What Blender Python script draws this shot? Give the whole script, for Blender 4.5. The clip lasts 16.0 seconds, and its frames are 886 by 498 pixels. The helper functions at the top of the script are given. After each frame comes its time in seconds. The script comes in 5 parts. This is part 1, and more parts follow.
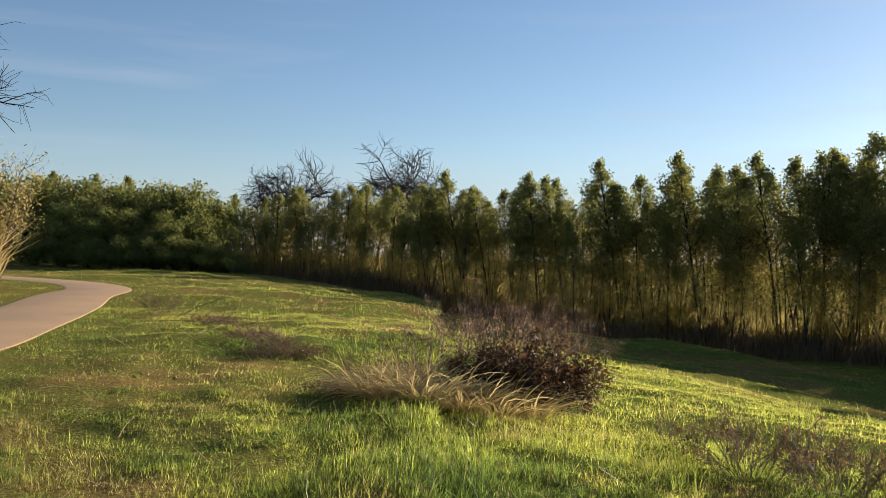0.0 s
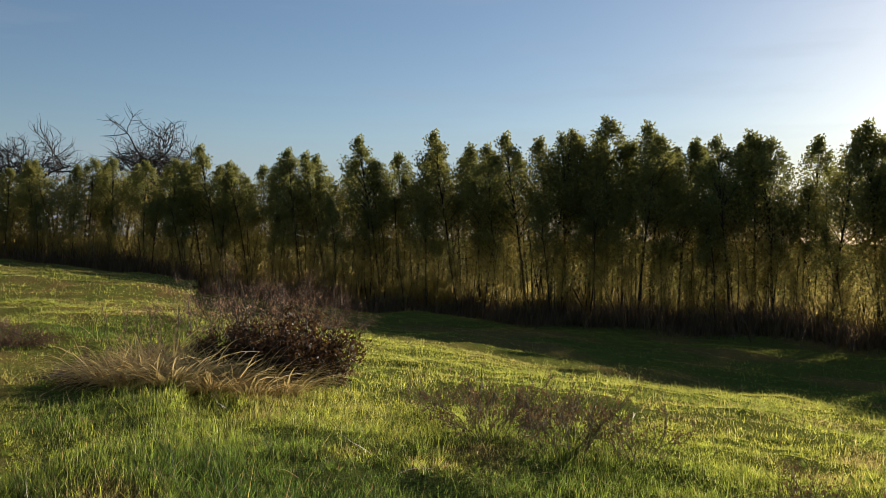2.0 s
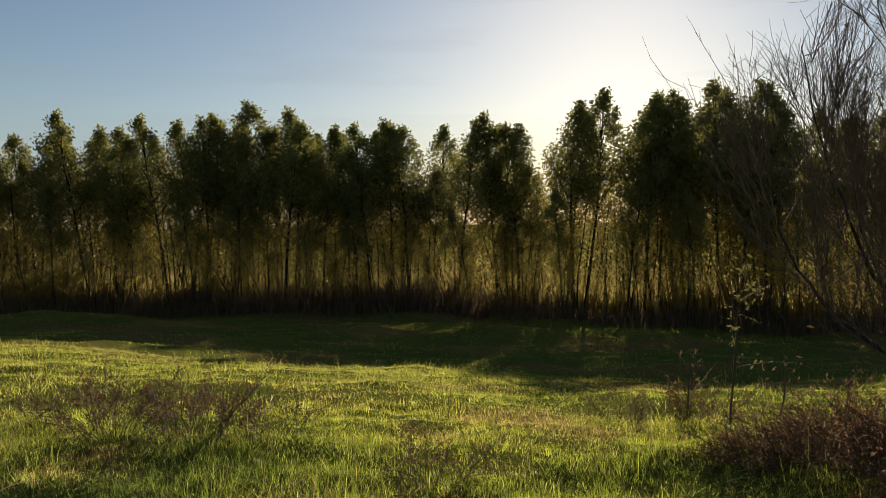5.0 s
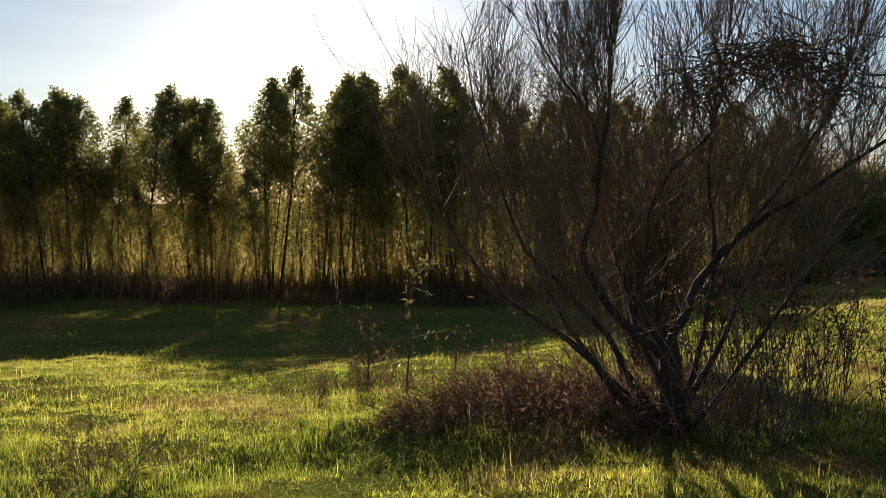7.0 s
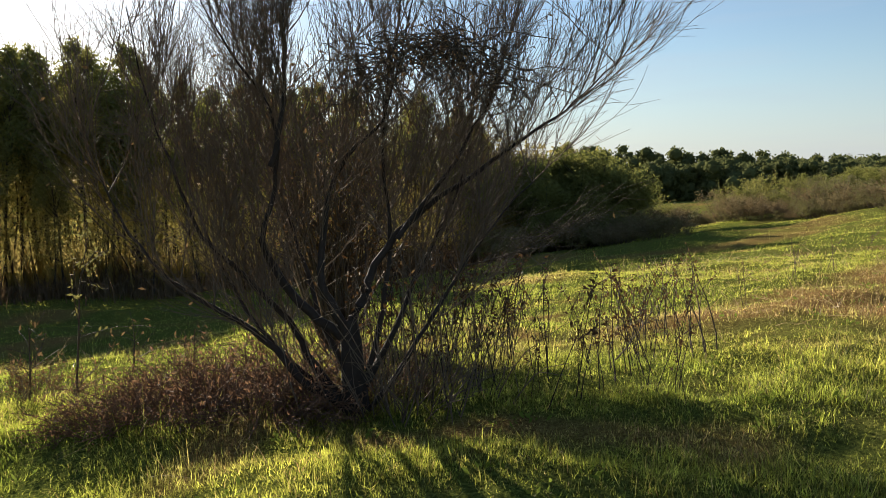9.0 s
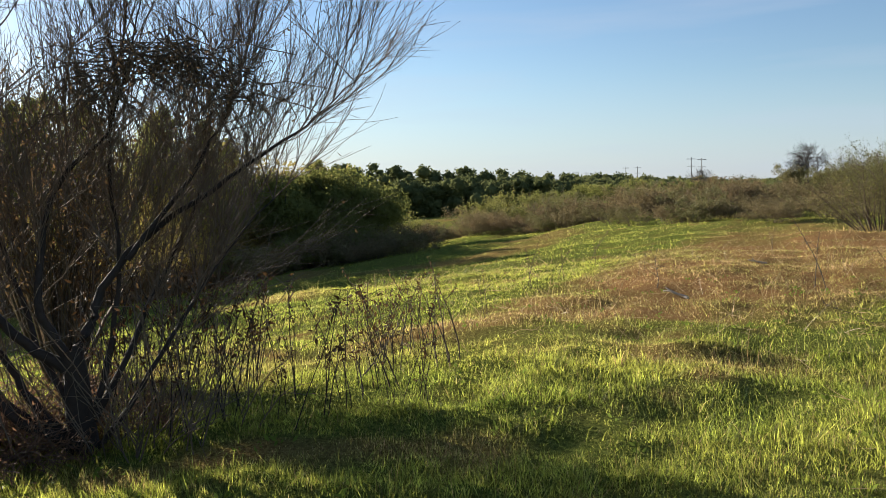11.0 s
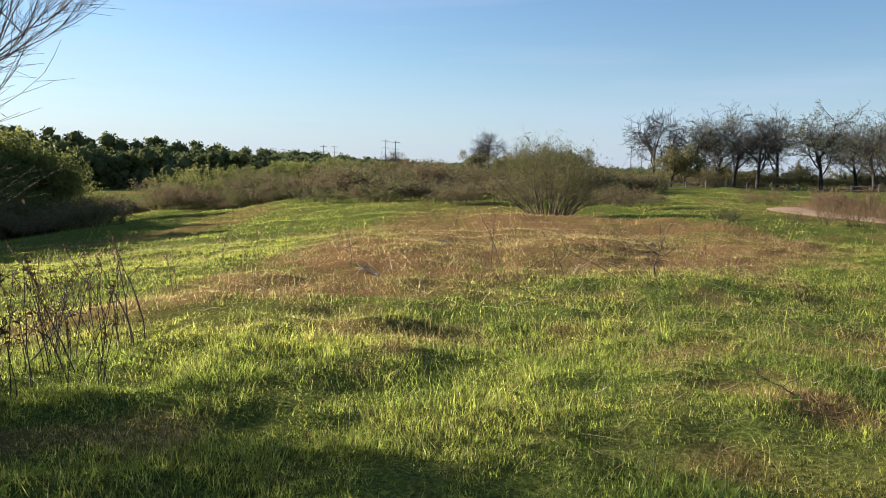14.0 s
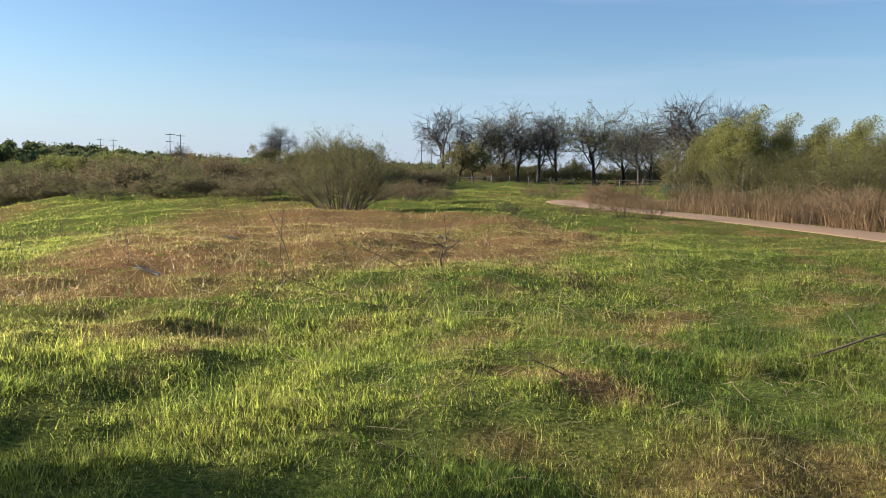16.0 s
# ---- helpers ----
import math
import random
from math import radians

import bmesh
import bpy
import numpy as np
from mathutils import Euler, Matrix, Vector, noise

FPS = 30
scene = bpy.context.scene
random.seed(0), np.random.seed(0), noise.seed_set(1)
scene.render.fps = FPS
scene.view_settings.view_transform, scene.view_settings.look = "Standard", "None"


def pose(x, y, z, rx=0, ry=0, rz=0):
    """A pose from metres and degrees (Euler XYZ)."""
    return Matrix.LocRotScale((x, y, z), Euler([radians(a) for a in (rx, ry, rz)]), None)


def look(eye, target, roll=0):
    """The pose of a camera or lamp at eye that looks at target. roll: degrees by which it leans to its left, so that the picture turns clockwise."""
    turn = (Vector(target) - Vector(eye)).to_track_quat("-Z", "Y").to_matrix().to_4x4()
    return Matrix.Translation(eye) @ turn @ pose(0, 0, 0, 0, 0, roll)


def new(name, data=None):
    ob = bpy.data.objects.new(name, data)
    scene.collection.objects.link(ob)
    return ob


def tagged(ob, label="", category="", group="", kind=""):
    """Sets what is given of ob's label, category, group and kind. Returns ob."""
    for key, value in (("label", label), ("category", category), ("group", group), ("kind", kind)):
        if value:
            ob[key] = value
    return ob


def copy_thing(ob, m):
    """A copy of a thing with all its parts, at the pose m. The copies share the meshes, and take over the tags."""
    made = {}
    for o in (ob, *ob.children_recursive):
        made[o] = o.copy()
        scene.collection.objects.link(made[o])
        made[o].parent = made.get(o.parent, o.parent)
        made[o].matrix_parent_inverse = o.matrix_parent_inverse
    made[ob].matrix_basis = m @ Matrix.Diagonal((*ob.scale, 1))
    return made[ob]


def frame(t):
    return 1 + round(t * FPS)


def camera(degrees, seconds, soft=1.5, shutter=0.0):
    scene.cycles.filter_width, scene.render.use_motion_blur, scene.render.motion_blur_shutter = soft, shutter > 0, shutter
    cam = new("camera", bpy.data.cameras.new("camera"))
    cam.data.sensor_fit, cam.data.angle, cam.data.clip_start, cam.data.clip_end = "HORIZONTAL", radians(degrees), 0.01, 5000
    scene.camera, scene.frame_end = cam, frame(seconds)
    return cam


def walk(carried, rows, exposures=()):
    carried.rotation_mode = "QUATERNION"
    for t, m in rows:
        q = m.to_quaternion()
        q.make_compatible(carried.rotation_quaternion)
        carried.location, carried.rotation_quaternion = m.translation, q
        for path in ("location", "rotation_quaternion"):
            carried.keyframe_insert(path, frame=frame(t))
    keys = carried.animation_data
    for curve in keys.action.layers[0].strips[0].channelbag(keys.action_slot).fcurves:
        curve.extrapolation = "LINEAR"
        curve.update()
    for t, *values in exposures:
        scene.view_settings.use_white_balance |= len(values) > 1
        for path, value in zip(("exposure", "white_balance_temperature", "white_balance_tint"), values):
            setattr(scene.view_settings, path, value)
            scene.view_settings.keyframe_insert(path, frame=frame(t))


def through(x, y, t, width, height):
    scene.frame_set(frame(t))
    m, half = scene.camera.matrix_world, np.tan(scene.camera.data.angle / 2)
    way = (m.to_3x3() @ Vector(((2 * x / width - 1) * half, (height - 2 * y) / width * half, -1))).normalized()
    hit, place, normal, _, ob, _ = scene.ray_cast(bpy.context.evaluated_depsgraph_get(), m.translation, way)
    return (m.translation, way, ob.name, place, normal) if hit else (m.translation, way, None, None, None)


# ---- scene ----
cam = camera(55.40, 16.0, soft=0.6)
PATH = [
    (0, pose(0.000, 0.000, 1.600, 90.50, -1.60, -0.01)),
    (0.5, pose(0.035, 0.015, 1.603, 90.21, -1.40, -4.10)),
    (1, pose(0.068, 0.007, 1.594, 89.81, -1.30, -8.16)),
    (1.5, pose(0.093, 0.011, 1.588, 89.48, -1.06, -11.79)),
    (2, pose(0.120, 0.011, 1.590, 89.23, -0.74, -16.02)),
    (2.5, pose(0.140, 0.016, 1.585, 89.03, -0.50, -19.77)),
    (3, pose(0.159, 0.018, 1.577, 88.92, -0.34, -23.33)),
    (5.5, pose(0.290, -0.093, 1.575, 87.87, 1.12, -44.42)),
    (6.0, pose(0.325, -0.112, 1.571, 87.36, 1.30, -49.57)),
    (6.5, pose(0.353, -0.143, 1.574, 86.93, 1.08, -54.99)),
    (7.0, pose(0.386, -0.156, 1.564, 86.57, 0.82, -59.98)),
    (7.5, pose(0.411, -0.181, 1.555, 85.99, 0.85, -65.18)),
    (8.0, pose(0.441, -0.203, 1.551, 85.70, 0.81, -70.06)),
    (8.5, pose(0.461, -0.207, 1.546, 85.36, 1.10, -74.90)),
    (9.0, pose(0.476, -0.250, 1.555, 85.29, 0.96, -80.37)),
    (9.5, pose(0.485, -0.280, 1.565, 85.65, 0.72, -85.34)),
    (10.0, pose(0.535, -0.306, 1.543, 85.97, 1.01, -89.79)),
    (12.5, pose(0.524, -0.329, 1.549, 85.50, 0.27, -107.02)),
    (13.0, pose(0.522, -0.334, 1.547, 85.07, -0.12, -110.89)),
    (13.5, pose(0.506, -0.340, 1.547, 84.78, -0.70, -114.16)),
    (14.0, pose(0.502, -0.342, 1.544, 84.63, -1.27, -117.24)),
    (14.5, pose(0.491, -0.360, 1.542, 84.59, -1.42, -120.95)),
    (15.0, pose(0.483, -0.384, 1.537, 84.62, -1.36, -124.90)),
    (15.5, pose(0.478, -0.405, 1.538, 84.74, -1.33, -128.23)),
    (16.0, pose(0.476, -0.423, 1.539, 84.61, -1.29, -131.17)),
]
walk(cam, PATH, [(0.0, 1.08, 6000, 13), (1.5, 0.7, 6000, 13), (3.0, 0.25, 6300, 13), (5.5, 0.3, 6600, 13), (7.0, 0.7, 6600, 13), (8.0, 1.12, 6500, 13), (9.0, 1.1, 6200, 13), (10.0, 1.13, 6000, 13), (12.5, 1.25, 5700, 13), (14.0, 1.27, 5550, 13), (16.0, 1.25, 5450, 13)])

# ---- light ----
SUN_BEARING, SUN_ELEVATION = 51.5, 14.5      # degrees clockwise from +y, degrees above the horizon
world = bpy.data.worlds.new("sky")
scene.world = world
world.use_nodes = True
wt = world.node_tree
sky = wt.nodes.new("ShaderNodeTexSky")
sky.sky_type = "NISHITA"
sky.sun_disc = False
sky.sun_elevation = radians(SUN_ELEVATION)
sky.sun_rotation = radians(SUN_BEARING)
sky.air_density, sky.dust_density, sky.ozone_density = 1.0, 0.28, 2.0
wt.nodes["Background"].inputs["Strength"].default_value = 0.06
# thin streaks of high cloud
wc, wm, wn, wr, wx = (wt.nodes.new("ShaderNode" + k) for k in ("TexCoord", "Mapping", "TexNoise", "ValToRGB", "Mix"))
wm.inputs["Scale"].default_value = (1.6, 1.6, 16.0)
wn.inputs["Scale"].default_value, wn.inputs["Detail"].default_value = 1.4, 6.0
wr.color_ramp.elements[0].position, wr.color_ramp.elements[1].position = 0.5, 0.85
wr.color_ramp.elements[1].color = (0.45, 0.45, 0.45, 1)
wx.data_type = "RGBA"
wt.links.new(wc.outputs["Generated"], wm.inputs["Vector"])
wt.links.new(wm.outputs[0], wn.inputs["Vector"])
wt.links.new(wn.outputs["Fac"], wr.inputs["Fac"])
wt.links.new(wr.outputs[0], wx.inputs[0])
wt.links.new(sky.outputs[0], wx.inputs[6])
wx.inputs[7].default_value = (4.6, 4.9, 5.2, 1)
ws, wb, wy = (wt.nodes.new("ShaderNode" + k) for k in ("SeparateXYZ", "ValToRGB", "Mix"))
wb.color_ramp.elements[0].position, wb.color_ramp.elements[1].position = 0.02, 0.13
wb.color_ramp.elements[0].color, wb.color_ramp.elements[1].color = (0.55, 0.55, 0.55, 1), (0, 0, 0, 1)
wy.data_type = "RGBA"
wy.inputs[7].default_value = (3.9, 4.6, 5.5, 1)
wt.links.new(wc.outputs["Generated"], ws.inputs[0])
wt.links.new(ws.outputs["Z"], wb.inputs["Fac"])
wt.links.new(wb.outputs[0], wy.inputs[0])
wt.links.new(wx.outputs[2], wy.inputs[6])
wt.links.new(wy.outputs[2], wt.nodes["Background"].inputs["Color"])
sun = new("sun", bpy.data.lights.new("sun", "SUN"))
sun.data.energy, sun.data.angle, sun.data.color = 5.0, radians(0.6), (1.0, 0.88, 0.68)
sb, se = radians(SUN_BEARING), radians(SUN_ELEVATION)
SUN_WAY = Vector((math.sin(sb) * math.cos(se), math.cos(sb) * math.cos(se), math.sin(se)))
sun.matrix_world = look(SUN_WAY * 50, (0, 0, 0))

# ---- materials ----


def shade(name, base, rough=0.7):
    """A node material whose colour the caller builds; returns material, tree, principled."""
    m = bpy.data.materials.new(name)
    m.use_nodes = True
    p = m.node_tree.nodes["Principled BSDF"]
    p.inputs["Base Color"].default_value = (*base, 1)
    p.inputs["Roughness"].default_value = rough
    return m, m.node_tree, p


def noise_node(nt, scale, detail=4.0, rough=0.6):
    n = nt.nodes.new("ShaderNodeTexNoise")
    n.inputs["Scale"].default_value, n.inputs["Detail"].default_value, n.inputs["Roughness"].default_value = scale, detail, rough
    c = nt.nodes.new("ShaderNodeTexCoord")
    nt.links.new(c.outputs["Object"], n.inputs["Vector"])
    return n


def ramp(nt, src, stops):
    r = nt.nodes.new("ShaderNodeValToRGB")
    e = r.color_ramp.elements
    while len(e) < len(stops):
        e.new(0.5)
    for el, (pos, col) in zip(e, stops):
        el.position, el.color = pos, (*col, 1)
    nt.links.new(src, r.inputs["Fac"])
    return r


def mix(nt, fac, a, b, mode="MIX"):
    n = nt.nodes.new("ShaderNodeMix")
    n.data_type, n.blend_type = "RGBA", mode
    for sock, v in ((n.inputs[0], fac), (n.inputs[6], a), (n.inputs[7], b)):
        if isinstance(v, (int, float)):
            sock.default_value = v
        elif isinstance(v, tuple):
            sock.default_value = (*v, 1)
        else:
            nt.links.new(v, sock)
    return n.outputs[2]


def bump(nt, p, src, strength=0.4, dist=0.02):
    b = nt.nodes.new("ShaderNodeBump")
    b.inputs["Strength"].default_value, b.inputs["Distance"].default_value = strength, dist
    nt.links.new(src, b.inputs["Height"])
    nt.links.new(b.outputs[0], p.inputs["Normal"])


def foliage(name, dark, light, through=0.45, gloss=0.5, objects=None, spread=0.35, glow=None):
    """Thin leaves: diffuse with light passing through, varied leaf by leaf and plant by plant."""
    m, nt, p = shade(name, dark, gloss)
    g = nt.nodes.new("ShaderNodeNewGeometry")
    col = ramp(nt, g.outputs["Random Per Island"], [(0.0, dark), (1.0, light)]).outputs[0]
    big = noise_node(nt, 0.9, 2.0)
    col = mix(nt, big.outputs["Fac"], col, light)
    if objects:
        o = nt.nodes.new("ShaderNodeObjectInfo")
        r = nt.nodes.new("ShaderNodeMath")
        r.operation = "MULTIPLY"
        r.inputs[1].default_value = spread
        nt.links.new(o.outputs["Random"], r.inputs[0])
        col = mix(nt, r.outputs[0], col, objects)
    nt.links.new(col, p.inputs["Base Color"])
    p.inputs["Specular IOR Level"].default_value = 0.25 if gloss < 0.9 else 0.0
    t = nt.nodes.new("ShaderNodeBsdfTranslucent")
    nt.links.new(mix(nt, 0.6, col, glow) if glow else col, t.inputs["Color"])
    s = nt.nodes.new("ShaderNodeMixShader")
    s.inputs[0].default_value = through
    nt.links.new(p.outputs[0], s.inputs[1])
    nt.links.new(t.outputs[0], s.inputs[2])
    nt.links.new(s.outputs[0], nt.nodes["Material Output"].inputs["Surface"])
    return m


def bark(name, dark, light, scale=14.0):
    m, nt, p = shade(name, dark, 0.85)
    n = noise_node(nt, scale, 6.0, 0.7)
    big = noise_node(nt, scale * 0.12, 3.0)
    col = ramp(nt, n.outputs["Fac"], [(0.3, dark), (0.7, light)]).outputs[0]
    col = mix(nt, big.outputs["Fac"], col, dark)
    nt.links.new(col, p.inputs["Base Color"])
    bump(nt, p, n.outputs["Fac"], 0.6, 0.02)
    return m


def grass_blades(name):
    """Blades carry 'dry' from the plan; green where lush, straw and russet where dry."""
    m, nt, p = shade(name, (0.08, 0.14, 0.02), 0.55)
    g = nt.nodes.new("ShaderNodeNewGeometry")
    a = nt.nodes.new("ShaderNodeAttribute")
    a.attribute_name = "dry"
    green = ramp(nt, g.outputs["Random Per Island"], [(0.0, (0.012, 0.028, 0.006)), (0.5, (0.09, 0.132, 0.02)), (0.82, (0.22, 0.25, 0.04)), (1.0, (0.36, 0.35, 0.1))]).outputs[0]
    straw = ramp(nt, g.outputs["Random Per Island"], [(0.0, (0.15, 0.065, 0.022)), (0.5, (0.37, 0.19, 0.07)), (1.0, (0.55, 0.39, 0.18))]).outputs[0]
    lusher = nt.nodes.new("ShaderNodeMath")
    lusher.operation, lusher.use_clamp = "MULTIPLY", True
    lusher.inputs[1].default_value = -1.0
    nt.links.new(a.outputs["Fac"], lusher.inputs[0])
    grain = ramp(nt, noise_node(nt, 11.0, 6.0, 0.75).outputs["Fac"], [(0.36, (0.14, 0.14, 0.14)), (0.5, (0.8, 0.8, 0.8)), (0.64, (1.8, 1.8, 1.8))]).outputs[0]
    deep = ramp(nt, g.outputs["Random Per Island"], [(0.0, (0.012, 0.035, 0.008)), (0.7, (0.05, 0.115, 0.02)), (1.0, (0.16, 0.24, 0.05))]).outputs[0]
    col = mix(nt, lusher.outputs[0], mix(nt, a.outputs["Fac"], green, straw), deep)
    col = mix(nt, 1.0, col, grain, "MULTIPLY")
    nt.links.new(col, p.inputs["Base Color"])
    p.inputs["Specular IOR Level"].default_value = 0.25
    t = nt.nodes.new("ShaderNodeBsdfTranslucent")
    glow = mix(nt, a.outputs["Fac"], (0.84, 0.85, 0.12), (0.64, 0.43, 0.22))
    lush = noise_node(nt, 0.45, 3.0)
    glow = mix(nt, ramp(nt, lush.outputs["Fac"], [(0.42, (0, 0, 0)), (0.66, (0.6, 0.6, 0.6))]).outputs[0], glow, (0.24, 0.40, 0.035))
    glow = mix(nt, lusher.outputs[0], glow, (0.075, 0.17, 0.03))
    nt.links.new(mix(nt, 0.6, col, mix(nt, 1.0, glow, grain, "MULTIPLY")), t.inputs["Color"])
    s = nt.nodes.new("ShaderNodeMixShader")
    s.inputs[0].default_value = 0.65
    nt.links.new(p.outputs[0], s.inputs[1])
    nt.links.new(t.outputs[0], s.inputs[2])
    nt.links.new(s.outputs[0], nt.nodes["Material Output"].inputs["Surface"])
    return m


def ground_material():
    m, nt, p = shade("turf", (0.1, 0.12, 0.03), 0.95)
    a = nt.nodes.new("ShaderNodeAttribute")
    a.attribute_name = "dry"
    fine, mid, big = noise_node(nt, 34.0, 8.0, 0.75), noise_node(nt, 1.3, 5.0), noise_node(nt, 0.12, 4.0)
    green = ramp(nt, fine.outputs["Fac"], [(0.32, (0.02, 0.034, 0.008)), (0.5, (0.095, 0.13, 0.024)), (0.68, (0.27, 0.29, 0.055))]).outputs[0]
    straw = ramp(nt, fine.outputs["Fac"], [(0.28, (0.07, 0.035, 0.015)), (0.5, (0.26, 0.14, 0.055)), (0.75, (0.46, 0.31, 0.14))]).outputs[0]
    f = ramp(nt, mid.outputs["Fac"], [(0.45, (0, 0, 0)), (0.75, (0.22, 0.22, 0.22))]).outputs[0]
    dry = mix(nt, 1.0, a.outputs["Color"], f, "ADD")
    col = mix(nt, dry, green, straw)
    col = mix(nt, ramp(nt, big.outputs["Fac"], [(0.4, (0, 0, 0)), (0.7, (0.14, 0.14, 0.14))]).outputs[0], col, (0.16, 0.14, 0.05))
    nt.links.new(col, p.inputs["Base Color"])
    p.inputs["Specular IOR Level"].default_value = 0.0
    tuft = noise_node(nt, 26.0, 6.0, 0.75)
    bump(nt, p, tuft.outputs["Fac"], 0.7, 0.09)
    return m


def concrete_material():
    m, nt, p = shade("path_concrete", (0.42, 0.33, 0.24), 0.9)
    fine, big = noise_node(nt, 40.0, 8.0, 0.7), noise_node(nt, 0.5, 5.0)
    col = ramp(nt, fine.outputs["Fac"], [(0.3, (0.33, 0.19, 0.085)), (0.7, (0.46, 0.275, 0.13))]).outputs[0]
    col = mix(nt, ramp(nt, big.outputs["Fac"], [(0.35, (0, 0, 0)), (0.7, (0.5, 0.5, 0.5))]).outputs[0], col, (0.24, 0.15, 0.08))
    nt.links.new(col, p.inputs["Base Color"])
    bump(nt, p, fine.outputs["Fac"], 0.3, 0.004)
    return m


TURF, CONCRETE, BLADES = ground_material(), concrete_material(), grass_blades("grass_blades")
BARK = bark("grey_brown_bark", (0.02, 0.013, 0.008), (0.062, 0.04, 0.026))
TWIG = bark("twig_bark", (0.06, 0.042, 0.024), (0.185, 0.13, 0.078), 30.0)
LIGHT_TWIG = bark("light_twig_bark", (0.095, 0.066, 0.04), (0.28, 0.20, 0.125), 30.0)
OAK_BARK = bark("oak_bark", (0.035, 0.027, 0.02), (0.1, 0.077, 0.056))
RED_TWIG = bark("russet_stem", (0.11, 0.056, 0.03), (0.27, 0.155, 0.085), 30.0)
LEAF = foliage("willow_leaf", (0.06, 0.075, 0.024), (0.19, 0.195, 0.06), 0.55, 0.8, objects=(0.26, 0.21, 0.055), spread=0.5, glow=(0.34, 0.33, 0.08))
LEAF_LOW = foliage("pale_willow_leaf", (0.13, 0.12, 0.036), (0.36, 0.31, 0.09), 0.62, 0.8, objects=(0.4, 0.29, 0.085), spread=0.5, glow=(0.62, 0.52, 0.14))
LEAF_DARK = foliage("dark_leaf", (0.035, 0.045, 0.016), (0.10, 0.105, 0.04), 0.4, objects=(0.13, 0.11, 0.045))
LEAF_OLIVE = foliage("olive_leaf", (0.08, 0.088, 0.026), (0.20, 0.19, 0.058), 0.45, 0.8, objects=(0.21, 0.16, 0.055))
LEAF_DOME = foliage("dome_leaf", (0.12, 0.125, 0.032), (0.27, 0.25, 0.07), 0.45, 0.8)
LEAF_CLUMP = foliage("clump_leaf", (0.055, 0.07, 0.024), (0.17, 0.175, 0.054), 0.55, 0.9, glow=(0.28, 0.28, 0.07))
LEAF_BROWN = foliage("brown_leaf", (0.07, 0.04, 0.017), (0.18, 0.105, 0.05), 0.4, 0.95, objects=(0.24, 0.165, 0.07))
REED = foliage("reed", (0.10, 0.06, 0.028), (0.31, 0.20, 0.095), 0.4, 0.8)
WOODS = foliage("far_leaf", (0.055, 0.066, 0.028), (0.16, 0.17, 0.065), 0.4, 0.95)
LEAF_DRAB = foliage("drab_leaf", (0.08, 0.07, 0.026), (0.24, 0.2, 0.075), 0.55, 0.95, objects=(0.24, 0.15, 0.06), glow=(0.4, 0.33, 0.11))
STRAW = foliage("straw", (0.20, 0.12, 0.06), (0.50, 0.36, 0.19), 0.4, 0.4)
DRY_BRUSH = foliage("dry_brush", (0.08, 0.058, 0.028), (0.23, 0.165, 0.08), 0.45, 0.8, objects=(0.2, 0.17, 0.075), spread=0.6)
DARK_BRUSH = foliage("dark_brush", (0.075, 0.05, 0.026), (0.21, 0.14, 0.075), 0.45, 0.8)
LEAF_SAGE = foliage("sage_leaf", (0.085, 0.085, 0.03), (0.19, 0.175, 0.065), 0.4, 0.7, objects=(0.2, 0.15, 0.06))
LEAF_DARK_WEED = foliage("dark_weed_leaf", (0.02, 0.012, 0.007), (0.085, 0.048, 0.02), 0.35, 0.6, glow=(0.15, 0.075, 0.025))
LEAF_PLUME = foliage("plume", (0.12, 0.07, 0.038), (0.32, 0.19, 0.11), 0.6, 0.8, glow=(0.42, 0.26, 0.15))
LEAF_GOLD = foliage("golden_brush", (0.12, 0.10, 0.034), (0.36, 0.28, 0.10), 0.7, 0.95, glow=(0.50, 0.39, 0.13))
TUFT = foliage("tan_tuft", (0.34, 0.22, 0.08), (0.68, 0.52, 0.22), 0.6, 0.4, glow=(0.6, 0.45, 0.17))
RUSSET = foliage("russet_brush", (0.12, 0.06, 0.03), (0.30, 0.17, 0.09), 0.45, 0.8)
PALE_WOOD = bark("pale_dead_wood", (0.3, 0.25, 0.19), (0.55, 0.48, 0.38), 20.0)
WOOD = bark("weathered_wood", (0.11, 0.09, 0.07), (0.24, 0.20, 0.16), 20.0)
GREEN_STEEL = bark("green_paint", (0.03, 0.12, 0.075), (0.05, 0.17, 0.11), 6.0)
PALE_POST = bark("pale_post", (0.45, 0.42, 0.38), (0.62, 0.6, 0.56), 10.0)

# ---- plan of the ground ----
CREST = [(-85, 170), (-38, 98), (-12, 52), (-2, 24), (5.5, 6), (7.9, 0.8), (8.6, -0.8), (10.5, -2.7), (13.4, -4.8), (19.2, -8.4), (30, -15.6), (75, -30), (220, -62)]
TRAIL = [(-110, 60), (-70, 52), (-45, 46.5), (-28, 41.5), (-19, 37), (-14.5, 33.6), (-12.0, 29.5), (-10.9, 25), (-9.3, 20), (-8.0, 15), (-7.1, 11), (-6.6, 5), (-5, -3), (-3, -10), (0.5, -16), (5.4, -20), (10.8, -23.4), (17.1, -26.4), (23.4, -28.9), (26.9, -31.6), (27.8, -34.8), (26.5, -39), (22, -47), (15, -60)]
TRAIL_HALF = 1.1


def spline(pts, per=10):
    """A smooth line through plan points."""
    p = [Vector(q) for q in pts]
    p = [p[0] * 2 - p[1]] + p + [p[-1] * 2 - p[-2]]
    out = []
    for a, b, c, d in zip(p, p[1:], p[2:], p[3:]):
        for i in range(per):
            t = i / per
            out.append(0.5 * (2 * b + (c - a) * t + (2 * a - 5 * b + 4 * c - d) * t * t + (3 * b - a - 3 * c + d) * t ** 3))
    return out + [p[-2]]


